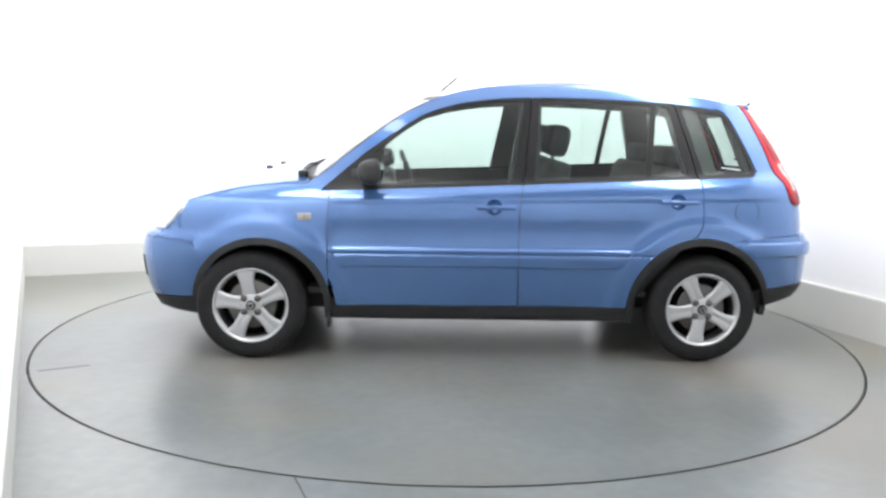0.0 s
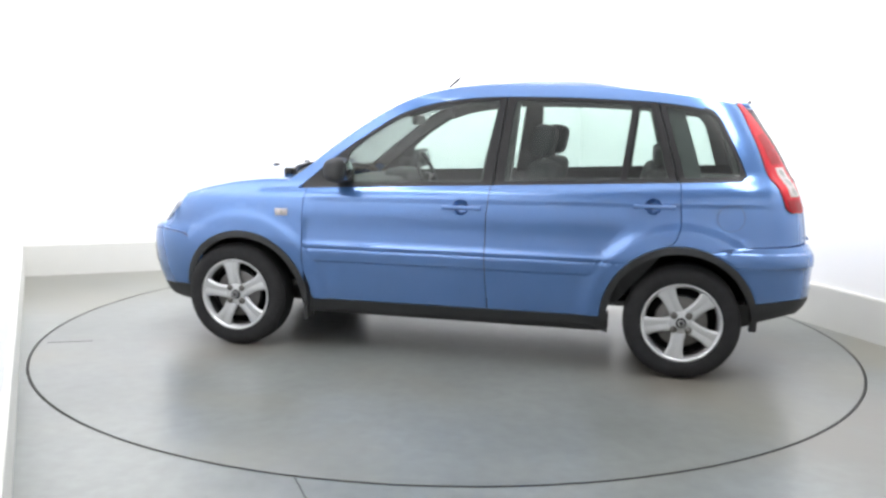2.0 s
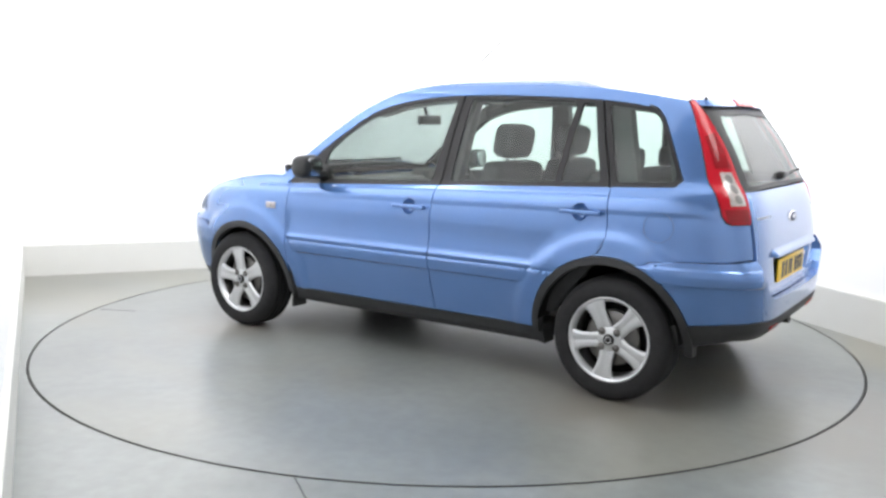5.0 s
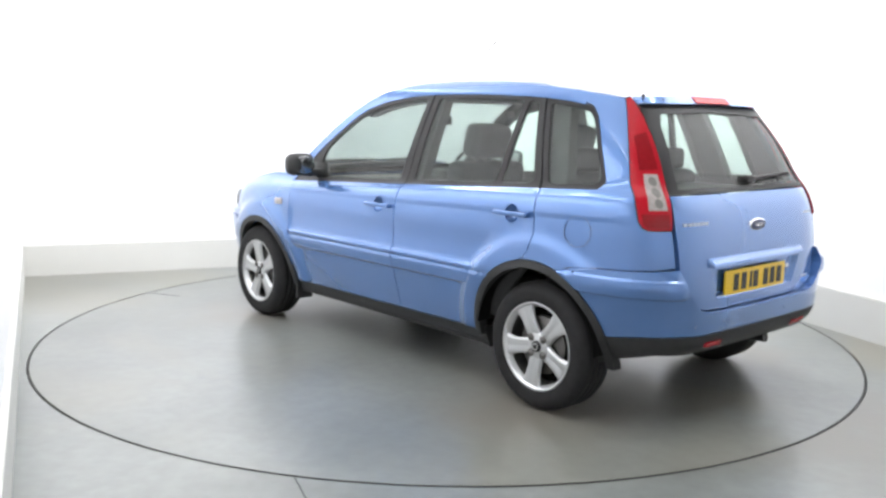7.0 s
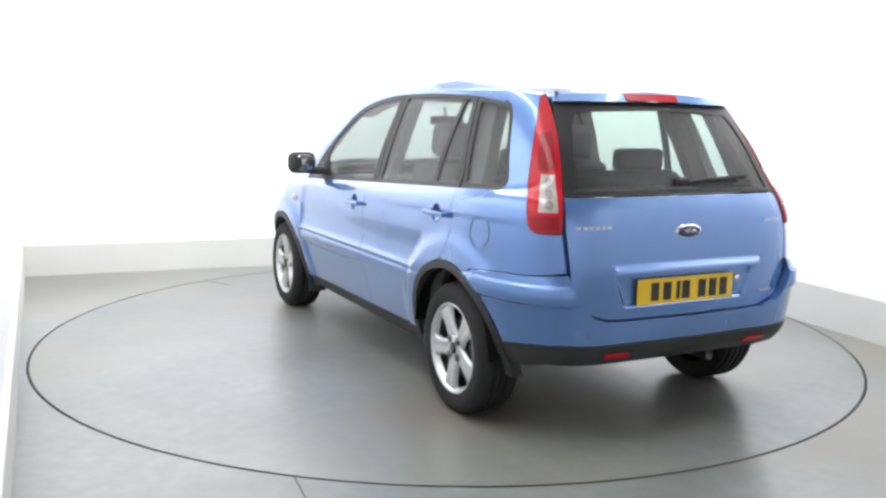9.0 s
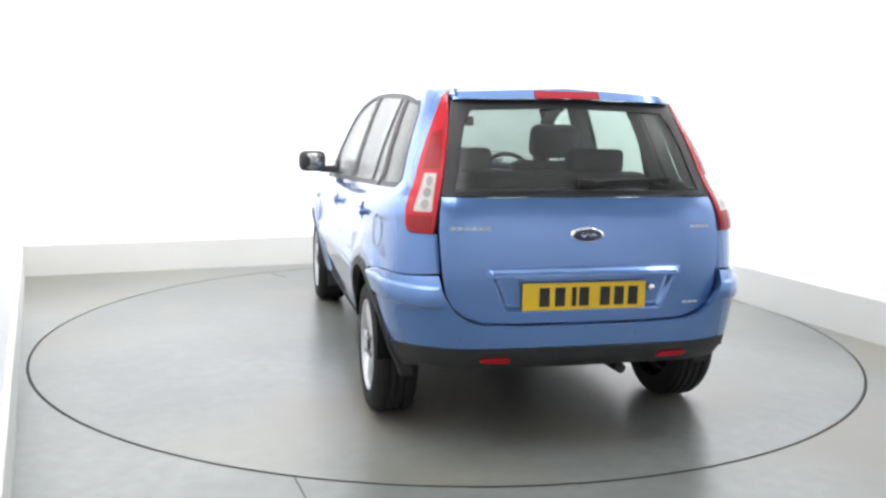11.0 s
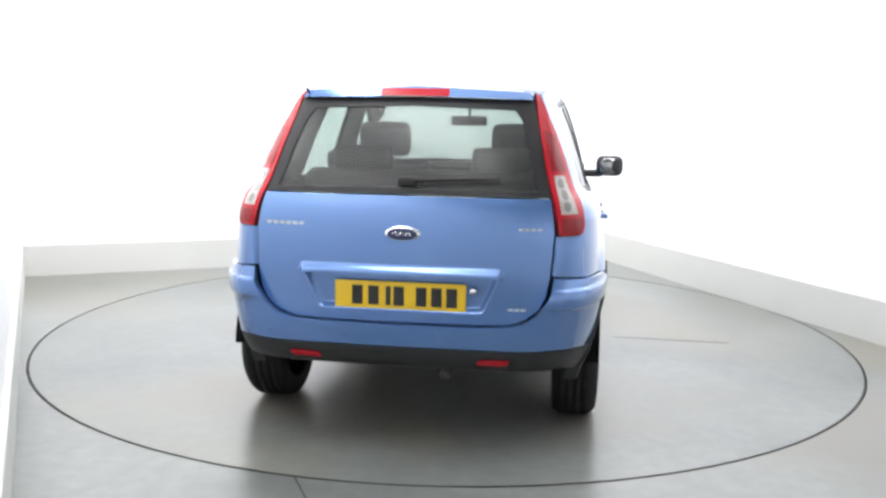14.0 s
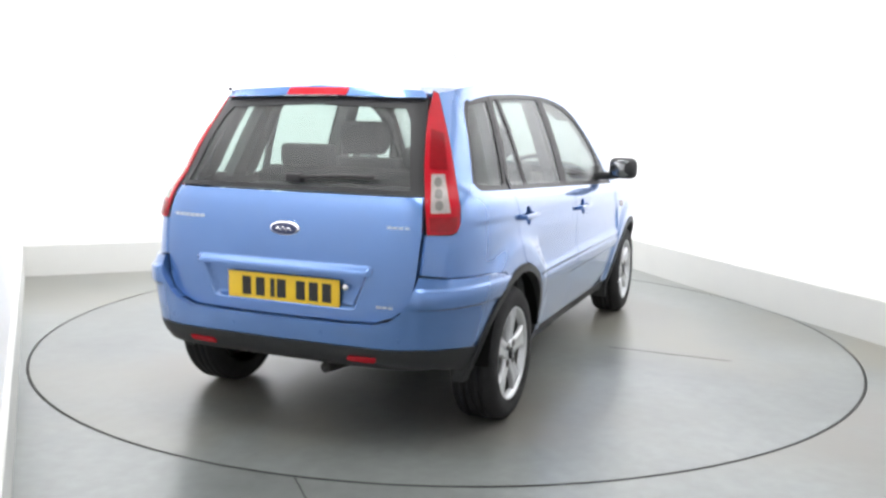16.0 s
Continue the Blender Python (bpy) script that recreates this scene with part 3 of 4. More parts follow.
def body_side(s):
    # front wing
    top = along(lambda x: HOOD(x) - 0.079, 0.90, 1.58, 12)
    wing = [(0.8165, 0.33), (0.8205, 0.50), (0.8218, 0.73), (0.8150, belt(0.815) - 0.004), (0.86, belt(0.86) - 0.004)] + top + [(1.600, 0.80), (1.640, 0.740), (1.700, 0.684), (1.700, 0.655), (1.56, 0.640), (1.512, 0.56)]
    a0 = math.degrees(math.asin((0.50 - F_ARCH[1]) / F_OUT))
    wing += arc(F_ARCH, F_OUT - 0.004, a0, 172, 26)
    fender = panel("front_wing", wing, side_lift, PAINT, car, LEFT, s, edge=0.01, extra=BENDS)
    bm = bmesh.new()
    y = side_y(0.94, 0.775) + relief(0.94, 0.775)
    rounded_box(bm, (0.905, (y - 0.006), 0.757), (0.978, (y + 0.008), 0.795), 0.005, 2)
    if s < 0:
        bmesh.ops.scale(bm, vec=(1, -1, 1), verts=bm.verts)
        bmesh.ops.reverse_faces(bm, faces=bm.faces)
    part("side_repeater", bm, CLEAR, fender, "clear side indicator lens")

    bm = bmesh.new()
    revolve(bm, [(0.0, 0.002), (0.007, 0.002), (0.009, 0.0)], 14)
    bmesh.ops.transform(bm, matrix=Matrix.Translation((0.938, s * (y + 0.008), 0.776)) @ Matrix.Diagonal((1, s, 1, 1)), verts=bm.verts)
    part("repeater_bulb", bm, SMOKE, fender, "small dark bulb behind the lens")

    # doors
    fd = [(0.8105, belt(0.8105) - 0.004), (0.8175, 0.73), (0.8160, 0.50)] + arc(F_ARCH, 0.405, 155, 176, 6) + [(0.77, 0.288)]
    fd += [(-0.218, 0.288), (-0.208, 0.45), (-0.205, 0.62), (-0.207, 0.80), (-0.224, belt(-0.224) - 0.004)]
    bowl_f, bowl_r = arc((-0.072, 0.838), 0.043, 0, 345, 23), arc((-1.068, 0.880), 0.043, 0, 345, 23)
    front_door = panel("front_door", fd, side_lift, PAINT, car, LEFT, s, edge=0.01, extra=BENDS, holes=[bowl_f])
    rd = [(-0.2285, belt(-0.2285) - 0.004), (-0.2118, 0.80), (-0.2098, 0.62), (-0.2128, 0.45), (-0.2228, 0.288), (-0.81, 0.288)]
    rd += arc(R_ARCH, R_OUT + 0.004, 0, 79, 20) + [(-1.148, 0.684), (-1.170, 0.695), (-1.192, 0.727), (-1.2055, 0.775), (-1.2075, 0.82), (-1.196, belt(-1.196) - 0.004)]
    rear_door = panel("rear_door", rd, side_lift, PAINT, car, LEFT, s, edge=0.01, extra=BENDS, holes=[bowl_r])
    # bowls and pulls of the handles
    for door, x0, z0 in ((front_door, -0.072, 0.838), (rear_door, -1.068, 0.880)):
        bm = bmesh.new()
        y = side_y(x0, z0) + relief(x0, z0)
        revolve(bm, [(0.0, -0.040), (0.022, -0.037), (0.036, -0.026), (0.044, -0.004), (0.047, -0.002)], 28)
        bmesh.ops.transform(bm, matrix=Matrix.Translation((x0, s * (y - 0.003), z0)) @ Matrix.Diagonal((1, s, 1, 1)) @ Matrix.Rotation(radians(8), 4, "X"), verts=bm.verts)
        part("handle_bowl", bm, PAINT, door, "finger recess behind the handle")
        bm = bmesh.new()
        rounded_box(bm, (x0 - 0.112, s * (y + 0.020) - 0.010, z0 - 0.011), (x0 + 0.098, s * (y + 0.020) + 0.010, z0 + 0.011), 0.007, 3)
        for dx in (-0.095, 0.082):
            rounded_box(bm, (x0 + dx - 0.012, s * (y + 0.004) - 0.012, z0 - 0.011), (x0 + dx + 0.012, s * (y + 0.004) + 0.012, z0 + 0.011), 0.004, 2)
        part("door_handle", bm, PAINT, door, "body-coloured pull handle")

    # windows: black frames with panes set in
    def zb(x, d=0.017):
        return (x, belt(x) + d)

    ff = [(0.838, belt(0.838) - 0.014), (-0.228, belt(-0.228) - 0.014), (-0.275, WTOP(-0.275) + 0.006)] + along(WTOP, -0.26, 0.84, 30, 0.006)
    p1 = rounded([zb(0.625), zb(-0.172), (-0.240, 1.405), (-0.12, 1.401), (0.02, 1.383), (0.17, 1.352), (0.32, 1.297), (0.47, 1.200), (0.58, 1.110)], 0.02)
    panel("front_window_frame", ff, plain_side, FRAME, front_door, LEFT, s, offset=-0.003, thick=0.02, step=0.02, edge=0.02, holes=[p1], label="black window surround")
    panel("window_pane", p1, plain_side, GLASS, front_door, LEFT, s, thick=0, offset=-0.008, label="green-tinted side glass")
    rf = [(-0.236, belt(-0.236) - 0.014), (-1.188, belt(-1.188) - 0.014), (-1.065, WTOP(-1.065) + 0.006)] + along(WTOP, -1.05, -0.285, 20, 0.006)
    p2 = rounded([zb(-0.288), zb(-0.895), (-0.940, 1.397), (-0.61, 1.407), (-0.325, 1.408)], 0.02)
    p3 = rounded([zb(-0.930), zb(-1.135), (-1.035, 1.388), (-0.972, 1.395)], 0.018)
    panel("rear_window_frame", rf, plain_side, FRAME, rear_door, LEFT, s, offset=-0.003, thick=0.02, step=0.02, edge=0.02, holes=[p2, p3], label="black window surround")
    panel("window_pane", p2, plain_side, GLASS, rear_door, LEFT, s, thick=0, offset=-0.008, label="green-tinted side glass")
    panel("fixed_window_pane", p3, plain_side, GLASS, rear_door, LEFT, s, thick=0, offset=-0.008, label="green-tinted side glass")

    # rear quarter with the rear pillar
    gap = [(-1.153, 0.682), (-1.174, 0.692), (-1.1965, 0.726), (-1.2098, 0.775), (-1.2115, 0.82), (-1.200, belt(-1.20) - 0.004)]
    window = [(-1.495, belt(-1.495) - 0.004), (-1.522, 1.045), (-1.480, 1.14), (-1.432, 1.24), (-1.385, 1.33), (-1.345, 1.372), (-1.30, 1.388), (-1.30, 1.4325), (-1.42, 1.412)]
    poly = to_polar(gap + window)
    poly += [(21.9, 1.40), (22.6, 1.33), (23.4, 1.25), (24.1, 1.16), (24.7, 1.06), (25.2, 0.965), (25.15, 0.90), (24.7, 0.872), (24.0, 0.862), (20.75, 0.861), (20.5, 0.78), (20.25, 0.711), (24, 0.7), (29.5, 0.692)]
    poly += to_polar([(-1.425, 0.68), (-1.40, 0.665)] + arc(R_ARCH, R_OUT + 0.004, 112, 82, 10))
    quarter = panel("rear_quarter_panel", poly, quarter_lift, PAINT, car, (-0.35, 1, 0), s, scale=(0.0279, 1), step=0.02, edge=0.01, extra=BENDS_POLAR)
    qf = to_polar(closed=True, pts=[(-1.196, belt(-1.196) - 0.012), (-1.488, belt(-1.488) - 0.012), (-1.516, 1.047), (-1.476, 1.14), (-1.428, 1.24), (-1.381, 1.327), (-1.343, 1.366), (-1.30, 1.384)] + along(WTOP, -1.29, -1.075, 8, 0.006))
    qp = to_polar(closed=True, pts=rounded([(-1.218, 1.024), (-1.478, 1.036), (-1.490, 1.065), (-1.451, 1.15), (-1.408, 1.24), (-1.362, 1.325), (-1.315, 1.358), (-1.108, 1.384)], 0.02))
    panel("quarter_window_frame", qf, lamp_lift, FRAME, quarter, LEFT, s, offset=-0.003, thick=0.02, step=0.02, edge=0.02, holes=[qp], scale=(0.0279, 1), label="black window surround")
    panel("quarter_window_pane", qp, lamp_lift, GLASS, quarter, LEFT, s, thick=0, offset=-0.008, scale=(0.0279, 1), label="green-tinted side glass")
    # fuel flap on the left flank alone
    if s > 0:
        bm = bmesh.new()
        ring(bm, 0.0665, 0.0682, -0.001, 0.001, 48)
        bmesh.ops.transform(bm, matrix=Matrix.Translation((-1.450, side_y(-1.45, 0.835) + relief(-1.45, 0.835) + 0.0005, 0.835)) @ Matrix.Rotation(radians(7), 4, "Z") @ Matrix.Rotation(radians(-87), 4, "X"), verts=bm.verts)
        part("fuel_flap_gap", bm, FRAME, quarter, "thin round gap of the fuel flap")

    # cant rail with the front pillar
    rail = along(EDGE, -1.30, 0.20, 22, -0.001) + along(EDGE, 0.26, 0.955, 14, -0.001) + [(0.862, belt(0.862) + 0.001), (0.851, 0.924)]
    rail += along(lambda x: WTOP(x) + 0.004, 0.82, -1.30, 34)
    panel("cant_rail", rail, plain_side, PAINT, car, (0, 1, 0.7), s, step=0.012, edge=0.02)

    # wheel arch trims and sill
    fa = arc(F_ARCH, F_OUT, 8, 186, 40) + arc(F_ARCH, F_IN, 184, 0, 40)
    panel("front_arch_trim", fa, side_lift, BLACK, car, LEFT, s, thick=0.05, step=0.02, offset=0.006, label="black plastic wheel arch trim")
    ra = arc(R_ARCH, R_OUT, -6, 186, 44) + arc(R_ARCH, R_IN, 186, -4, 44)
    panel("rear_arch_trim", ra, side_lift, BLACK, car, LEFT, s, thick=0.05, step=0.02, offset=0.006, label="black plastic wheel arch trim")
    sill = [(0.845, 0.205), (0.838, 0.29), (0.795, 0.335), (0.775, 0.284), (-0.80, 0.284), (-0.822, 0.30), (-0.865, 0.30), (-0.862, 0.19), (-0.82, 0.20), (-0.78, 0.232), (0.70, 0.225), (0.76, 0.205)]
    panel("sill", sill, plain_side, BLACK, car, LEFT, s, thick=0.10, step=0.03, label="black plastic sill cover")

    # tail lamp round the corner
    lamp_poly = [(21.75, 1.402), (22.5, 1.33), (23.3, 1.25), (24.0, 1.16), (24.6, 1.06), (25.05, 0.965), (25.0, 0.90), (24.6, 0.876), (24.0, 0.866), (20.8, 0.866), (20.5, 0.95), (20.3, 1.02), (20.05, 1.12), (20.05, 1.24), (20.3, 1.33), (20.9, 1.41)]
    clear = rounded([(22.9, 1.088), (21.05, 1.088), (21.15, 0.945), (23.75, 0.945)], 0.3 * 0.06)
    low = [(24.7, 0.93), (24.6, 0.888), (24.1, 0.874), (21.1, 0.874), (21.0, 0.93)]
    tl = panel("tail_lamp", lamp_poly, lamp_lift, RED, car, (-1, 0.6, 0), s, step=0.015, edge=0.01, offset=0.008, scale=(0.0279, 1), label="tall red tail lamp", thick=0.03)
    panel("reversing_lens", clear, lamp_lift, CLEAR, tl, (-1, 0.6, 0), s, step=0.015, offset=0.0105, scale=(0.0279, 1), label="clear reversing and indicator lens", thick=0.002)
    panel("lower_lens", low, lamp_lift, DEEPRED, tl, (-1, 0.6, 0), s, step=0.015, offset=0.0105, scale=(0.0279, 1), label="darker red lower lens", thick=0.002)
    brake = rounded([(22.75, 1.245), (20.75, 1.262), (20.75, 1.108), (23.35, 1.102)], 0.02)
    panel("brake_lens", brake, lamp_lift, DEEPRED, tl, (-1, 0.6, 0), s, step=0.015, offset=0.0105, scale=(0.0279, 1), label="darker red brake lens", thick=0.002)
    rim = [(21.75, 1.406), (22.5, 1.334), (23.35, 1.254), (24.05, 1.164), (24.65, 1.064), (25.12, 0.965), (25.07, 0.897), (24.65, 0.870), (24.0, 0.860), (20.74, 0.860)]
    panel("lamp_gasket", rim + [(20.44, 0.95), (20.24, 1.02), (19.98, 1.12), (19.98, 1.24), (20.24, 1.33), (20.85, 1.416)], lamp_lift, FRAME, tl, (-1, 0.6, 0), s, step=0.02, edge=0.01, offset=0.002, scale=(0.0279, 1), label="dark gasket round the lamp", thick=0.01)
    for d0, z0, z1 in ((21.5, 1.040, 1.078), (21.6, 0.998, 1.034), (21.7, 0.954, 0.992)):
        cell = arc((0, 0), 1.0, 0, 337.5, 15)
        cell = [(d0 + 0.5 + 0.55 * u, (z0 + z1) / 2 + 0.019 * v) for u, v in cell]
        panel("bulb_cell", cell, lamp_lift, SMOKE, tl, (-1, 0.6, 0), s, step=0.015, offset=0.0115, scale=(0.0279, 1), label="grey bulb cell in the clear lens", thick=0.002)

    # door mirror
    mirror = part("door_mirror", rounded_mirror(s), BLACK, car, "black door mirror housing")
    bm = bmesh.new()
    revolve(bm, [(0.0, -0.003), (0.93, -0.003), (1.0, 0.0), (1.0, 0.012)], 36)
    bmesh.ops.transform(bm, matrix=Matrix.Translation((0.533, 0.892, 1.022)) @ Matrix.Rotation(radians(-97), 4, "Z") @ Matrix.Diagonal((0.070, 1, 0.052, 1)), verts=bm.verts)
    if s < 0:
        bmesh.ops.scale(bm, vec=(1, -1, 1), verts=bm.verts)
        bmesh.ops.reverse_faces(bm, faces=bm.faces)
    part("mirror_glass", bm, MIRROR, mirror, "mirror glass, its dark reflection put into the tone")

    # headlamp
    hl = [(20, 0.680), (19.5, 0.76), (25, 0.81), (31, 0.838)] + [(nose_angle(x, z) - 0.25, z) for x, z in ((1.590, 0.842), (1.604, 0.80), (1.644, 0.743), (1.700, 0.690))]
    panel("headlamp", hl, nose_lift, HEADLAMP, car, (1, 0.6, 0), s, step=0.02, offset=0.004, scale=(0.022, 1), label="clear swept-back headlamp", thick=0.03)
    under = [(30, 0.61), (46, 0.58), (45, 0.66), (39, 0.70), (38, 0.83), (30, 0.80)]
    panel("wing_flange", under, nose_lift, PAINT, fender, (1, 0.6, 0), s, step=0.03, offset=-0.009, scale=(0.022, 1), thick=0.0)
    fog = rounded([(27, 0.40), (23, 0.40), (23, 0.52), (27.5, 0.52)], 1.2)
    panel("fog_lamp_recess", fog, nose_lift, FRAME, car, (1, 0.4, 0), s, step=0.02, offset=0.003, scale=(0.022, 1), label="dark fog lamp recess", thick=0.01)


def rounded_mirror(s):
    bm = bmesh.new()
    rounded_box(bm, (0.532, 0.806, 0.955), (0.652, 0.984, 1.092), 0.056, 6)
    for v in bm.verts:
        k = (v.co.x - 0.532) / 0.120
        v.co.z = 1.022 + (v.co.z - 1.022) * (1 - 0.28 * max(0, k) ** 2)
        v.co.y = 0.895 + (v.co.y - 0.895) * (1 - 0.25 * max(0, k) ** 2)
    rounded_box(bm, (0.560, 0.70, 0.950), (0.640, 0.85, 0.995), 0.016, 3)
    add_box(bm, (0.56, 0.69, 0.93), (0.70, 0.735, 1.03))
    if s < 0:
        bmesh.ops.scale(bm, vec=(1, -1, 1), verts=bm.verts)
        bmesh.ops.reverse_faces(bm, faces=bm.faces)
    return bm


for s in (1, -1):
    body_side(s)

# roof, windscreen, bonnet
roof_poly = [(-1.50, -0.995), (0.20, -0.995), (0.21, 0), (0.20, 0.995), (-1.50, 0.995)]
roof_rows = [(-1.49 + 0.03 * i, s * q) for i in range(57) for s in (1, -1) for q in (0.98, 0.955, 0.925, 0.89, 0.85, 0.80)]
roof = panel("roof", roof_poly, top_lift, PAINT, car, UP, step=0.05, edge=0.03, scale=(1, 0.6), extra=roof_rows)
ws = [(0.215, -0.985), (0.93, -0.985), (0.935, 0), (0.93, 0.985), (0.215, 0.985)]
wsp = [(0.25, -0.93), (0.88, -0.93), (0.885, 0), (0.88, 0.93), (0.25, 0.93)]
panel("windscreen_border", ws, top_lift, FRAME, car, (0.5, 0, 1), step=0.05, edge=0.04, scale=(1, 0.6), holes=[wsp], label="black windscreen border")
panel("windscreen", wsp, top_lift, SCREEN, car, (0.5, 0, 1), thick=0, offset=-0.004, step=0.06, edge=0.05, scale=(1, 0.6), label="curved green-tinted windscreen")
hood_poly = [(0.93, -0.985), (1.74, -0.985), (1.77, -0.6), (1.775, 0), (1.77, 0.6), (1.74, 0.985), (0.93, 0.985), (1.0, 0.5), (1.02, 0), (1.0, -0.5)]
panel("bonnet", hood_poly, hood_lift, PAINT, car, UP, step=0.05, edge=0.04, scale=(1, 0.7))
cowl = [(0.86, -0.97), (0.925, -0.985), (0.992, -0.5), (1.012, 0), (0.992, 0.5), (0.925, 0.985), (0.86, 0.97), (0.90, 0), (0.88, -0.5)]
panel("scuttle", cowl, lambda x, q: (hood_lift(x, q)[0], hood_lift(x, q)[1], hood_lift(x, q)[2] - 0.012), BLACK, car, UP, step=0.04, edge=0.04, scale=(1, 0.7), label="black plastic scuttle panel")
for y0, y1 in ((0.62, 0.05), (0.05, -0.5)):
    bm = bmesh.new()
    tube(bm, [(0.965, y0, 0.985), (0.985, y0 - 0.12, 1.012), (0.985, (y0 + y1) / 2, 1.022), (0.97, y1, 1.020)], 0.008)
    rounded_box(bm, (0.945, y0 - 0.035, 0.972), (1.0, y0 + 0.035, 1.012), 0.012, 2)
    part("front_wiper", bm, FRAME, car, "black wiper arm and pivot")
for y in (0.25, -0.25):
    bm = bmesh.new()
    rounded_box(bm, (1.205, y - 0.02, HOOD(1.22) - 0.004), (1.24, y + 0.02, HOOD(1.22) + 0.010), 0.006, 2)
    part("washer_nozzle", bm, FRAME, car, "small black washer nozzle")

bm = bmesh.new()
rounded_box(bm, (1.50, -0.58, 0.36), (1.66, 0.58, 0.80), 0.03, 2)
part("radiator_panel", bm, WELL, car, "black panel behind the grille")

# front bumper and grille
fb = [(46, 0.50), (44, 0.60), (42, 0.632), (35.2, 0.650), (34, 0.672), (21, 0.672), (19.5, 0.65), (0, 0.645), (-19.5, 0.65), (-21, 0.672), (-34, 0.672), (-35.2, 0.650), (-42, 0.632), (-44, 0.60), (-46, 0.50), (-43, 0.32), (-30, 0.31), (0, 0.31), (30, 0.31), (43, 0.32)]
fbp = panel("front_bumper", fb, nose_lift, PAINT, car, (1, 0, 0), step=0.04, scale=(0.022, 1), thick=0.02)
for s in (1, -1):
    # thin dark strip paints the shade under the bumper's crease
    lip = [(45, 0.585), (43.0, 0.628), (36, 0.643), (30, 0.640), (30, 0.636), (36, 0.638), (42.7, 0.623), (44.7, 0.583)]
    panel("bumper_crease", lip, nose_lift, DARKBLUE, fbp, (1, 0.6, 0), s, step=0.02, edge=0.01, scale=(0.022, 1), offset=0.0015, thick=0.004, label="dark strip that paints the crease's shade on the bumper corner")
lower = [(44, 0.315), (30, 0.305), (0, 0.305), (-30, 0.305), (-44, 0.315), (-44, 0.20), (-30, 0.235), (0, 0.24), (30, 0.235), (44, 0.20)]
panel("front_bumper_skirt", lower, nose_lift, BLACK, fbp, (1, 0, 0), step=0.04, scale=(0.022, 1), thick=0.05, label="black lower bumper skirt")
grille = [(19, 0.66), (0, 0.655), (-19, 0.66), (-19, 0.745), (0, 0.76), (19, 0.745)]
panel("grille", grille, nose_lift, FRAME, car, (1, 0, 0), step=0.04, scale=(0.022, 1), offset=-0.01, label="black grille")

# tailgate
tg_half = [(0.0, 0.509), (0.30, 0.512), (0.422, 0.517), (0.493, 0.542), (0.539, 0.577), (0.566, 0.629), (0.579, 0.700), (0.585, 0.78), (0.590, 0.865), (0.583, 0.94), (0.572, 1.000)]
tg = tg_half + [(-y, z) for y, z in tg_half[::-1] if y > 0]
recess = rounded([(0.392, 0.700), (0.330, 0.553), (-0.330, 0.553), (-0.392, 0.700)], 0.025)
tailgate = panel("tailgate", tg, rear_lift, PAINT, car, BACK, step=0.03, edge=0.01, holes=[recess], thick=0.022)


def recess_lift(y, z):
    """Sinks away from a sloping rim at the sides and below."""
    d = min(0.9214 * (0.392 - abs(y)) - 0.3886 * (0.700 - z), z - 0.553)
    return rear_x(y, z) + 0.026 * smooth_step(0.0, 0.026, d), y, z


def ledge_lift(y, z):
    """A rounded lip that overhangs the plate."""
    ends = 1 - smooth_step(0.385, 0.412, abs(y))
    return rear_x(y, z) - 0.024 * ends * (1 - smooth_step(0.706, 0.738, z)), y, z


panel("plate_recess", recess, recess_lift, PAINT, tailgate, BACK, step=0.012, edge=0.01, thick=0.0, label="recessed plate mounting")
ledge = rounded([(0.412, 0.740), (-0.412, 0.740), (-0.405, 0.697), (0.405, 0.697)], 0.012)
panel("plate_ledge", ledge, ledge_lift, PAINT, tailgate, BACK, step=0.008, edge=0.008, offset=0.0015, thick=0.03, label="body-coloured handle ledge")
gl_half = [(0.0, 1.010), (0.570, 1.006), (0.548, 1.10), (0.528, 1.20), (0.508, 1.29), (0.484, 1.380), (0.0, 1.389)]
gl = gl_half + [(-y, z) for y, z in gl_half[::-1] if y > 0]
gp_half = [(0.0, 1.028), (0.520, 1.025), (0.498, 1.10), (0.475, 1.20), (0.448, 1.29), (0.415, 1.338), (0.0, 1.352)]
gp = gp_half + [(-y, z) for y, z in gp_half[::-1] if y > 0]
panel("rear_window_border", gl, rear_lift, FRAME, tailgate, BACK, step=0.04, holes=[gp], thick=0.012, offset=0.004, label="black rear window border")
panel("rear_window", gp, rear_lift, REARGLASS, tailgate, BACK, step=0.06, thick=0, offset=-0.002, label="tinted rear window with reflected haze in its film")
sp_half = [(0.0, 1.392), (0.482, 1.383), (0.476, 1.402), (0.46, 1.414), (0.0, 1.436)]
sp = sp_half + [(-y, z) for y, z in sp_half[::-1] if y > 0]
spoiler = panel("roof_spoiler", sp, rear_lift, PAINT, tailgate, BACK, step=0.03, offset=0.028, thick=0.06, label="body-coloured roof edge spoiler")
stop = rounded([(0.142, 1.393), (-0.142, 1.393), (-0.142, 1.424), (0.142, 1.424)], 0.006)
panel("high_brake_light", stop, rear_lift, RED, tailgate, BACK, step=0.03, offset=0.0335, thick=0.02, label="red high-level brake light")

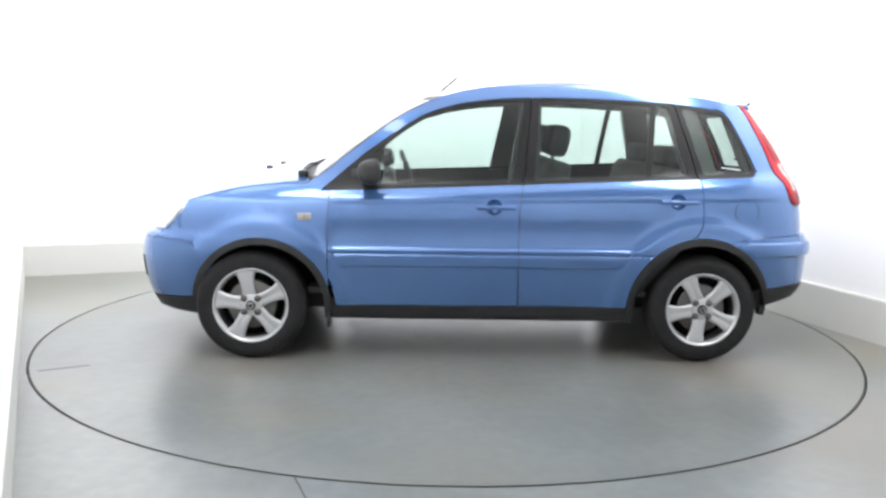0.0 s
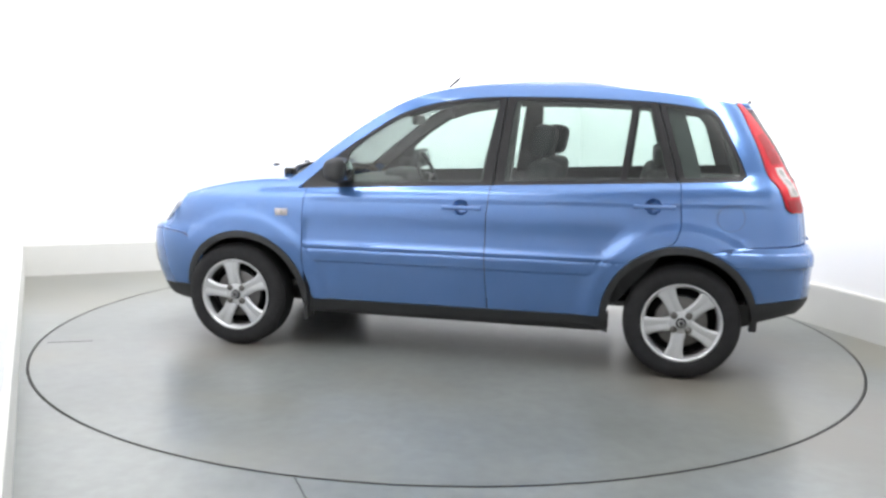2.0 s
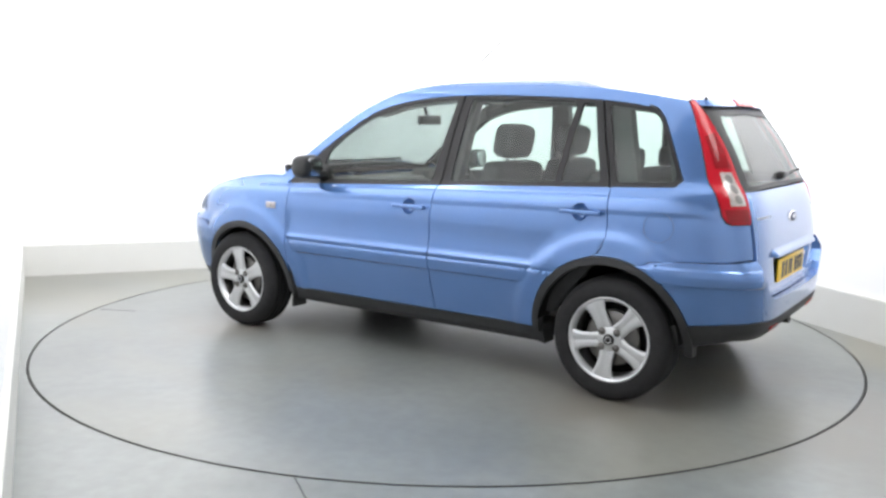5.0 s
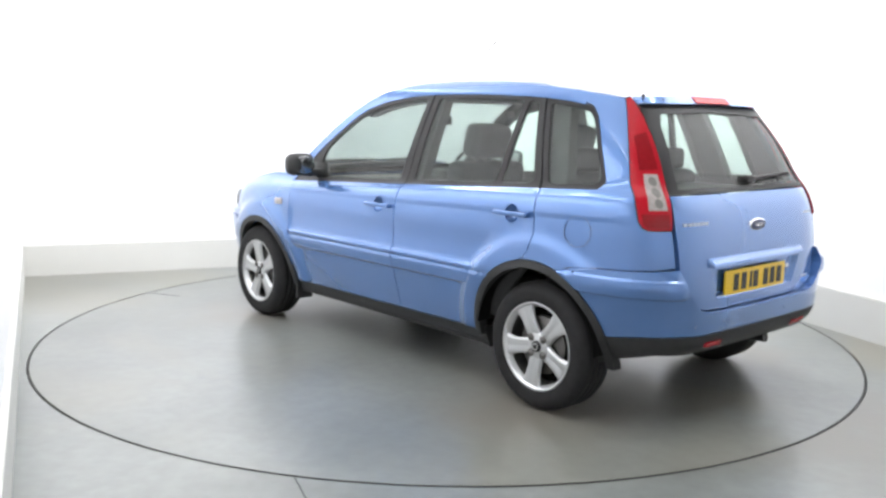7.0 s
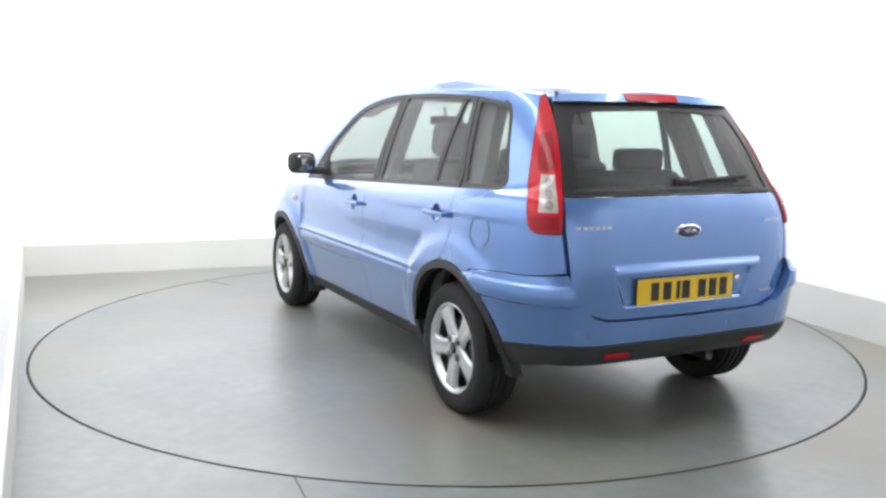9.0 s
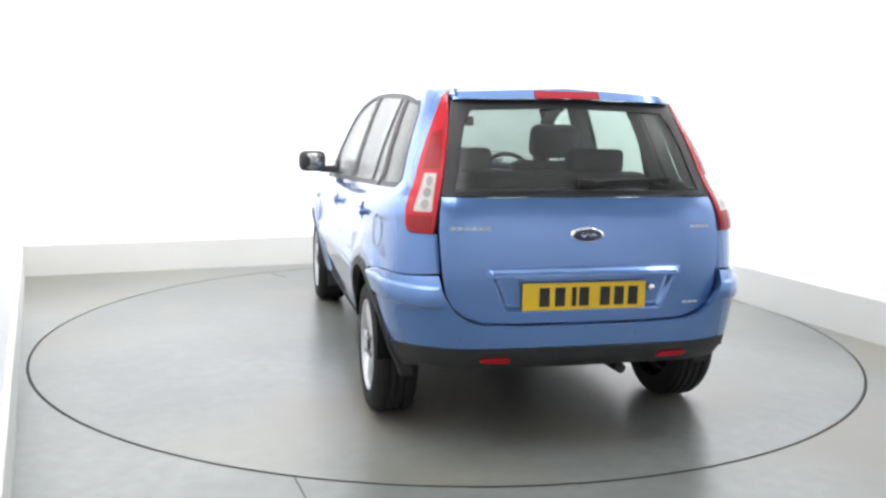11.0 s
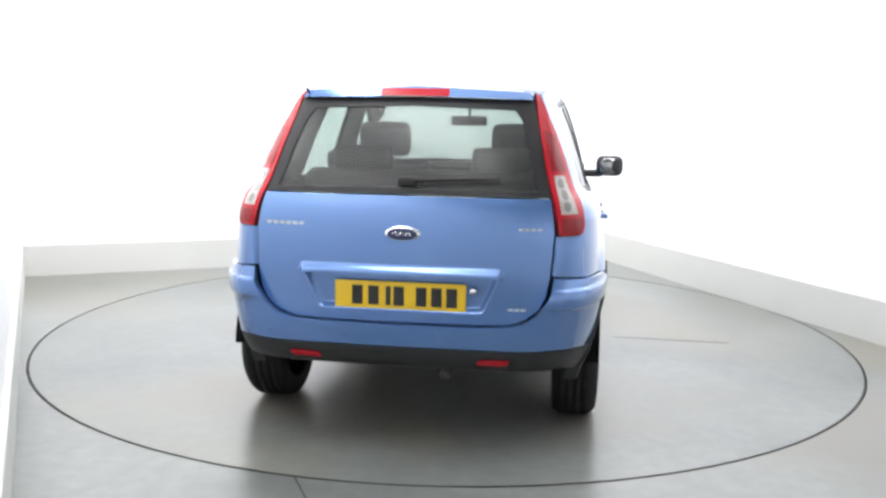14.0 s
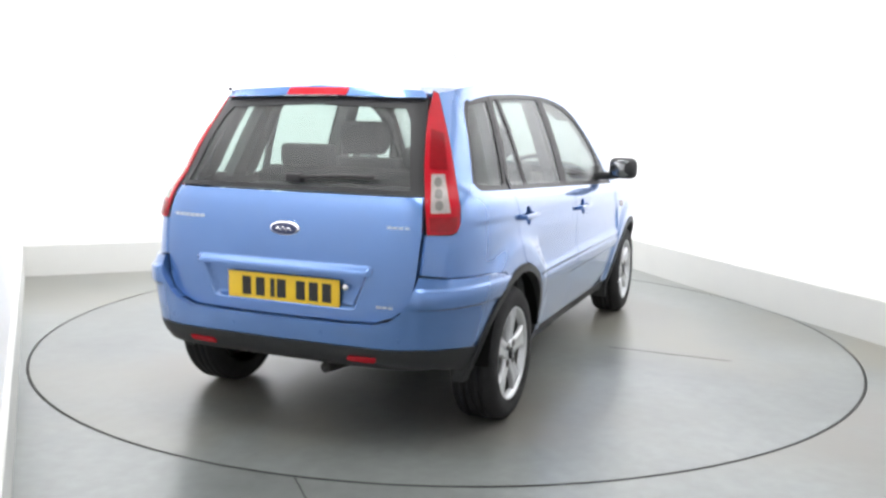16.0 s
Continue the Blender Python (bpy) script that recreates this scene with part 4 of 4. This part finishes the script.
# number plate: characters stand as plain bars
px = TAIL(0.61) + 0.012
plate = part("number_plate", (lambda b: (rounded_box(b, (px - 0.008, -0.26, 0.556), (px, 0.26, 0.668), 0.003, 2), b)[1])(bmesh.new()), YELLOW, tailgate, "yellow rear number plate")
bm = bmesh.new()
rounded_box(bm, (px - 0.010, -0.215, 0.540), (px - 0.001, 0.185, 0.557), 0.003, 2)
part("plate_holder", bm, FRAME, tailgate, "black plate holder")
for y in (0.170, 0.105, 0.046, 0.004, -0.085, -0.145, -0.205):
    bm = bmesh.new()
    w = 0.010 if abs(y - 0.046) < 0.001 else 0.021
    add_box(bm, (px - 0.0095, y - w, 0.574), (px - 0.0075, y + w, 0.650))
    part("character_bar", bm, INK, plate, "plain black bar", smooth=False)
for y in (0.150, -0.130):
    bm = bmesh.new()
    add_box(bm, (px - 0.009, y - 0.045, 0.546), (px, y + 0.045, 0.5555))
    part("plate_bracket", bm, INK, plate, "black bracket edge", smooth=False)
bm = bmesh.new()
revolve(bm, [(0.0, -0.004), (0.011, -0.004), (0.014, 0.0), (0.014, 0.008)], 20)
bmesh.ops.transform(bm, matrix=Matrix.Translation((TAIL(0.64) + 0.008, -0.287, 0.642)) @ Matrix.Rotation(radians(-90), 4, "Z"), verts=bm.verts)
part("tailgate_lock", bm, CHROME, tailgate, "chrome lock barrel")


def oval(name, ry, rz, depth, mat, x, parent, label):
    bm = bmesh.new()
    revolve(bm, [(0.0, -depth), (0.80, -depth), (0.95, -depth * 0.6), (1.0, 0.0)], 40)
    bmesh.ops.transform(bm, matrix=Matrix.Translation((x, -0.005, 0.856)) @ Matrix.Rotation(radians(-90), 4, "Z") @ Matrix.Diagonal((ry, 1, rz, 1)), verts=bm.verts)
    return part(name, bm, mat, parent, label)


badge = oval("badge", 0.070, 0.030, 0.007, CHROME, rear_x(0, 0.856) + 0.001, tailgate, "chrome oval badge")
oval("badge_inlay", 0.060, 0.0235, 0.003, DARKBLUE, rear_x(0, 0.856) - 0.0062, badge, "dark blue oval inlay")
bm = bmesh.new()
tube(bm, [(rear_x(0, 0.856) - 0.0095, 0.036 - 0.008 * i - 0.005, 0.856 + 0.009 * math.sin(1.9 * i)) for i in range(10)], 0.0026, 6)
part("badge_scroll", bm, CHROME, badge, "plain chrome scroll on the badge")
for y0, y1, z, h in ((0.548, 0.385, 0.884, 0.011), (-0.455, -0.548, 0.886, 0.008), (-0.425, -0.497, 0.578, 0.008)):
    n = max(3, round(abs(y1 - y0) / 0.026))
    for i in range(n):
        a, b = y0 + (y1 - y0) * i / n, y0 + (y1 - y0) * (i + 0.78) / n
        ym = (a + b) / 2
        bm = bmesh.new()
        add_box(bm, (rear_x(ym, z) - 0.002, min(a, b), z - h / 2), (rear_x(ym, z) + 0.004, max(a, b), z + h / 2))
        part("lettering_bar", bm, ALLOY, tailgate, "plain chrome bar", smooth=False)
bm = bmesh.new()
wx = [rear_x(y, z) - 0.022 for y, z in ((0.0, 1.055), (-0.12, 1.064), (-0.25, 1.07), (-0.37, 1.072))]
tube(bm, [(wx[0], 0.0, 1.055), (wx[1], -0.12, 1.064), (wx[2], -0.25, 1.07), (wx[3], -0.375, 1.072)], 0.008)
rounded_box(bm, (wx[0] - 0.008, -0.05, 1.038), (wx[0] + 0.03, 0.025, 1.074), 0.012, 3)
part("rear_wiper", bm, FRAME, tailgate, "black rear wiper")
for y in (0.470,):
    bm = bmesh.new()
    rounded_box(bm, (-1.540, y - 0.005, 1.408), (-1.522, y + 0.005, 1.424), 0.004, 2)
    part("roof_stub", bm, FRAME, roof, "small black stub at the roof edge")

# rear bumper
cut = [(19.9, 0.704), (19.0, 0.629), (17.7, 0.568), (16.2, 0.532), (14.0, 0.512), (10.0, 0.506), (0.0, 0.503)]
edge_arch = [(angle_of(R_ARCH[0] - (R_OUT + 0.004) * math.cos(radians(a)), R_ARCH[1] + (R_OUT + 0.004) * math.sin(radians(a))), R_ARCH[1] + (R_OUT + 0.004) * math.sin(radians(a))) for a in (17, 25, 33, 41, 49, 57, 65)]
half = [(0.0, 0.420), (16, 0.423), (20, 0.427), (24, 0.420), (27, 0.405)] + edge_arch + [(31.5, 0.677), (29.5, 0.688), (24, 0.696)] + cut[:-1]
band_rows = [(s * (17.5 + 0.7 * i), z) for i in range(22) for s in (1, -1) for z in (0.577, 0.585, 0.593, 0.651, 0.660, 0.669)]
bumper = panel("rear_bumper", half + [(0.0, 0.503)] + [(-d, z) for d, z in half[::-1][:-1]], bumper_lift, PAINT, car, BACK, step=0.025, edge=0.008, scale=(0.0279, 1), thick=0.05, extra=band_rows)
low_half = [(0.0, 0.416), (16, 0.419), (20, 0.423), (24, 0.416), (27, 0.401), (28.2, 0.385), (28.3, 0.262), (27.2, 0.262), (25.5, 0.30), (22, 0.335), (14, 0.328)]
panel("rear_valance", low_half + [(0.0, 0.325)] + [(-d, z) for d, z in low_half[::-1][:-1]], bumper_lift, BLACK, bumper, BACK, step=0.03, scale=(0.0279, 1), thick=0.06, label="black plastic lower bumper")
for s in (1, -1):
    rp = rounded([(14.6, 0.383), (10.6, 0.381), (10.4, 0.356), (14.4, 0.358)], 0.4)
    panel("reflector", rp, bumper_lift, RED, bumper, BACK, s, step=0.02, scale=(0.0279, 1), offset=0.006, thick=0.006, label="red rear reflector")
for y in (0.21, -0.20, 0.52, -0.53):
    bm = bmesh.new()
    revolve(bm, [(0.0, -0.001), (0.008, -0.001), (0.0095, 0.0)], 14)
    z = 0.462
    bmesh.ops.transform(bm, matrix=Matrix.Translation((rear_x(y, z, BUMP), y, z)) @ Matrix.Rotation(radians(-90), 4, "Z"), verts=bm.verts)
    part("parking_sensor", bm, PAINT, bumper, "small round parking sensor")

# antenna
bm = bmesh.new()
az = top_lift(0.21, 0)[2]
tube(bm, [(0.262, 0, az - 0.03), (0.232, 0, az + 0.018)], 0.013)
tube(bm, [(0.236, 0, az + 0.010), (0.118, 0, az + 0.112)], 0.0078, 6)
tube(bm, [(0.118, 0, az + 0.112), (-0.142, 0, az + 0.322)], 0.0048, 6)
part("antenna", bm, FRAME, roof, "thin black roof antenna")

# ---------------------------------------------------------------- wheels


def wheel(x, s, turn):
    """A tyre on a five-spoke alloy wheel; local y points outwards."""
    hub = new("wheel")
    hub.parent = car
    bm = bmesh.new()
    R = 0.298
    prof = [(0.204, -0.004), (0.208, 0.002), (0.222, 0.004), (0.245, 0.007), (0.268, 0.004), (0.284, -0.010), (0.293, -0.024)]
    for k in range(4):
        d = -0.032 - 0.034 * k
        prof += [(R - 0.001, d), (R, d - 0.024), (R - 0.010, d - 0.026), (R - 0.010, d - 0.032)]
    prof += [(0.293, -0.172), (0.284, -0.184), (0.25, -0.192), (0.206, -0.184)]
    revolve(bm, prof, 72)
    part("tyre", bm, RUBBER, hub, "black rubber tyre")
    bm = bmesh.new()
    revolve(bm, [(0.178, -0.15), (0.180, -0.030)], 72)
    part("rim_barrel", bm, STEEL, hub, "dark inner rim barrel")
    bm = bmesh.new()
    revolve(bm, [(0.180, -0.032), (0.188, -0.012), (0.196, -0.002), (0.203, 0.001), (0.206, -0.004), (0.206, -0.02)], 72)
    # spokes: broad blades from the hub to the rim, with a groove down each
    for k in range(5):
        a = 2 * math.pi * k / 5 + radians(turn)
        rows = []
        for r, w, d in ((0.035, 0.034, -0.020), (0.062, 0.036, -0.015), (0.10, 0.034, -0.011), (0.14, 0.038, -0.009), (0.172, 0.048, -0.009), (0.194, 0.063, -0.010)):
            rows.append([(r, -w, d - 0.022), (r, -w, d - 0.003), (r, -w * 0.72, d), (r, -w * 0.18, d - 0.0015), (r, 0, d - 0.004), (r, w * 0.18, d - 0.0015), (r, w * 0.72, d), (r, w, d - 0.003), (r, w, d - 0.022)])
        vr = [[bm.verts.new((p[0] * math.cos(a) - p[1] * math.sin(a), p[2], p[0] * math.sin(a) + p[1] * math.cos(a))) for p in row] for row in rows]
        for i in range(len(vr) - 1):
            for j in range(8):
                bm.faces.new((vr[i][j], vr[i][j + 1], vr[i + 1][j + 1], vr[i + 1][j]))
    revolve(bm, [(0.0, -0.012), (0.052, -0.013), (0.060, -0.018), (0.062, -0.045)], 40)
    bmesh.ops.recalc_face_normals(bm, faces=bm.faces)
    part("rim", bm, ALLOY, hub, "silver five-spoke alloy rim")
    bm = bmesh.new()
    revolve(bm, [(0.0, 0.0), (0.020, -0.001), (0.026, -0.005), (0.027, -0.014)], 28)
    cap = part("hub_cap", bm, FRAME, hub, "dark round hub cap")
    bm = bmesh.new()
    revolve(bm, [(0.012, 0.0005), (0.0145, 0.0018), (0.017, 0.0004)], 24)
    part("cap_emblem", bm, ALLOY, cap, "small silver ring on the cap")
    for k in range(4):
        a = math.pi / 2 * k + radians(45)
        bm = bmesh.new()
        revolve(bm, [(0.0, -0.006), (0.007, -0.006), (0.0095, -0.009), (0.0125, -0.0105), (0.0175, -0.0095), (0.0190, -0.0125)], 14)
        bmesh.ops.translate(bm, vec=(0.052 * math.cos(a), 0, 0.052 * math.sin(a)), verts=bm.verts)
        part("wheel_nut", bm, STEEL, hub, "dark wheel nut")
    bm = bmesh.new()
    revolve(bm, [(0.05, -0.050), (0.128, -0.050), (0.135, -0.056), (0.135, -0.075), (0.05, -0.075)], 40)
    part("brake_disc", bm, STEEL, hub, "dull brake disc")
    bm = bmesh.new()
    revolve(bm, [(0.0, -0.10), (0.178, -0.10), (0.178, -0.11), (0.0, -0.11)], 40)
    part("backing_plate", bm, WELL, hub, "dark backing plate")
    hub.matrix_basis = Matrix.Translation((x, s * (0.817 if x > 0 else 0.787), 0.286)) @ (Matrix.Rotation(math.pi, 4, "Z") if s < 0 else Matrix())
    return hub


wheel(1.236, 1, 9)
wheel(-1.238, 1, -9)
wheel(1.236, -1, 75)
wheel(-1.238, -1, 95)

# ---------------------------------------------------------------- underbody and wheel wells
for s in (1, -1):
    for c, r in ((F_ARCH, F_IN - 0.003), (R_ARCH, R_IN - 0.003)):
        bm = bmesh.new()
        rows = []
        for i in range(33):
            a = radians(8 + 168 * i / 32)
            rows.append([bm.verts.new((c[0] + r * math.cos(a), s * y, c[1] + r * math.sin(a))) for y in (0.79, 0.48)])
        for i in range(32):
            bm.faces.new((rows[i][0], rows[i + 1][0], rows[i + 1][1], rows[i][1]))
        bm.faces.new([row[1] for row in rows])
        part("wheel_well_liner", bm, WELL, car, "black wheel well liner")
    bm = bmesh.new()
    add_box(bm, (0.815, s * 0.66, 0.160), (0.83, s * 0.77, 0.26))
    part("mud_flap", bm, BLACK, car, "small black mud flap", smooth=False)
bm = bmesh.new()
rounded_box(bm, (-0.84, -0.70, 0.19), (0.83, 0.70, 0.30), 0.03, 2)
rounded_box(bm, (-1.78, -0.46, 0.335), (-0.84, 0.46, 0.42), 0.03, 2)
rounded_box(bm, (0.83, -0.46, 0.20), (1.78, 0.46, 0.34), 0.03, 2)
part("underbody", bm, BLACK, car, "black underbody")
bm = bmesh.new()
tube(bm, [(-1.30, -0.26, 0.27), (-1.60, -0.20, 0.28), (-1.83, -0.18, 0.30)], 0.022, 12)
rounded_box(bm, (-1.66, -0.42, 0.27), (-1.40, -0.12, 0.37), 0.045, 3)
part("exhaust", bm, DARKSTEEL, car, "dull steel exhaust")
bm = bmesh.new()
tube(bm, [(-1.238, -0.62, 0.27), (-1.238, 0.62, 0.27)], 0.035, 10)
part("rear_axle", bm, RUBBER, car, "dark rear axle beam")

# ---------------------------------------------------------------- cabin
bm = bmesh.new()
add_box(bm, (-1.70, -0.66, 0.33), (0.95, 0.66, 0.36))
part("cabin_floor", bm, CABIN, car, "dark cabin floor", smooth=False)
for s in (1, -1):
    tr = [(0.80, belt(0.8) + 0.022), (-1.60, belt(-1.6) + 0.022), (-1.62, 0.72), (-1.2, 0.72), (-0.9, 0.36), (0.80, 0.36)]
    panel("door_trim", tr, lambda x, z: (x, side_y(x, z) - 0.05, z), DOORTRIM, car, LEFT, s, thick=0.03, step=0.1, edge=0.1, label="grey inner door trim")
lining = [(-1.46, -0.93), (0.18, -0.93), (0.18, 0.93), (-1.46, 0.93)]
panel("roof_lining", lining, lambda x, q: (top_lift(x, q)[0], top_lift(x, q)[1], top_lift(x, q)[2] - 0.035), LINER, car, UP, step=0.1, edge=0.1, thick=0.0, label="pale roof lining")
for s in (1, -1):
    # inner pillar trims
    for pts in ([(-0.15, belt(-0.15)), (-0.32, belt(-0.32)), (-0.34, 1.40), (-0.23, 1.40)], [(-1.13, belt(-1.13)), (-1.31, belt(-1.31)), (-1.20, 1.38), (-1.03, 1.385)], [(-1.47, 1.02), (-1.68, 1.02), (-1.47, 1.39), (-1.35, 1.39)]):
        panel("pillar_trim", pts, lambda x, z: (x, side_y(x, z) - 0.035, z), CABIN, car, LEFT, s, thick=0.06, step=0.06, edge=0.06, label="grey inner pillar trim")


    front = [(0.80, 0.965), (0.62, 1.115), (0.46, 1.232), (0.31, 1.325), (0.16, 1.380), (0.16, 1.432), (0.34, 1.368), (0.50, 1.270), (0.68, 1.136), (0.86, 0.995)]
    panel("pillar_trim", front, lambda x, z: (x, side_y(x, z) - 0.022, z), CABIN, car, LEFT, s, thick=0.03, step=0.05, edge=0.04, label="grey inner trim of the front pillar")

for s in (1, -1):
    band = along(lambda x: WTOP(x) - 0.03, -1.36, 0.28, 14) + along(lambda x: WTOP(x) + 0.03, 0.28, -1.36, 14)
    panel("roof_side_trim", band, lambda x, z: (x, side_y(x, z) - 0.03, z), CABIN, car, LEFT, s, thick=0.07, step=0.08, edge=0.08, label="grey trim above the windows")


def seat(x, y, top, w, back_tilt=12, headrest=True, name="front_seat", hw=0.115):
    base = new(name)
    base.parent = car
    bm = bmesh.new()
    rounded_box(bm, (-0.05, -w, 0.0), (0.46, w, 0.16), 0.05, 3, Matrix.Translation((x, y, 0.50)))
    part("seat_cushion", bm, SEAT, base)
    bm = bmesh.new()
    h = (top - 0.60) / math.cos(radians(back_tilt))
    rounded_box(bm, (-0.07, -w, 0.0), (0.06, w, h), 0.055, 3, Matrix.Translation((x, y, 0.58)) @ Matrix.Rotation(radians(-back_tilt), 4, "Y"))
    part("seat_back", bm, SEAT, base)
    if headrest:
        bm = bmesh.new()
        rounded_box(bm, (-0.066, -hw, h + 0.022), (0.062, hw, h + 0.205), 0.060, 6, Matrix.Translation((x + 0.03, y, 0.58)) @ Matrix.Rotation(radians(-back_tilt), 4, "Y"))
        tube(bm, [(x - 0.085, y - 0.04, top - 0.04), (x - 0.085, y - 0.04, top + 0.06)], 0.007, 6)
        tube(bm, [(x - 0.085, y + 0.04, top - 0.04), (x - 0.085, y + 0.04, top + 0.06)], 0.007, 6)
        part("headrest", bm, SEAT, base)
    return base


seat(-0.355, 0.36, 1.10, 0.25, hw=0.138)
seat(-0.355, -0.36, 1.10, 0.25, hw=0.138)
rear = seat(-0.93, 0.0, 1.075, 0.62, 18, headrest=False, name="rear_bench")
for y in (0.33, -0.33):
    bm = bmesh.new()
    rounded_box(bm, (-1.15, y - 0.14, 1.06), (-1.06, y + 0.14, 1.172), 0.035, 3)
    part("headrest", bm, SEAT, rear)
bm = bmesh.new()
rounded_box(bm, (-1.70, -0.55, 0.955), (-1.16, 0.55, 0.985), 0.01, 2)
part("parcel_shelf", bm, CABIN, car, "dark parcel shelf")
bm = bmesh.new()
rounded_box(bm, (0.50, -0.66, 0.62), (0.90, 0.66, 0.93), 0.07, 4)
rounded_box(bm, (0.50, -0.55, 0.86), (0.66, -0.17, 0.975), 0.05, 3)
part("dashboard", bm, CABIN, car, "dark grey dashboard")
bm = bmesh.new()
pts = [(0.40 + 0.06 * math.sin(2 * math.pi * i / 32), -0.36 + 0.18 * math.cos(2 * math.pi * i / 32), 0.915 + 0.17 * math.sin(2 * math.pi * i / 32)) for i in range(33)]
tube(bm, pts, 0.014, 8)
rounded_box(bm, (0.39, -0.42, 0.87), (0.45, -0.30, 0.95), 0.02, 2)
add_box(bm, (0.40, -0.53, 0.905), (0.415, -0.19, 0.93))
part("steering_wheel", bm, FRAME, car, "black steering wheel")
bm = bmesh.new()
rounded_box(bm, (0.36, -0.115, 1.265), (0.385, 0.115, 1.325), 0.012, 3)
tube(bm, [(0.385, 0, 1.30), (0.41, 0, 1.375)], 0.010, 8)
part("cabin_mirror", bm, FRAME, car, "black interior mirror")

for ob in car.children:
    ob.matrix_basis = SHIFT @ ob.matrix_basis


def motions():
    rows = [(t, 182.17 - 7.19 * t + 0.0058 * t * t) for t in range(0, 17)]
    walk(car, [(float(t), pose(0, 0, 0.012, 0, 0, a)) for t, a in rows])
    walk(turntable, [(float(t), pose(0, RING_Y, 0, 0, 0, a)) for t, a in rows])


motions()
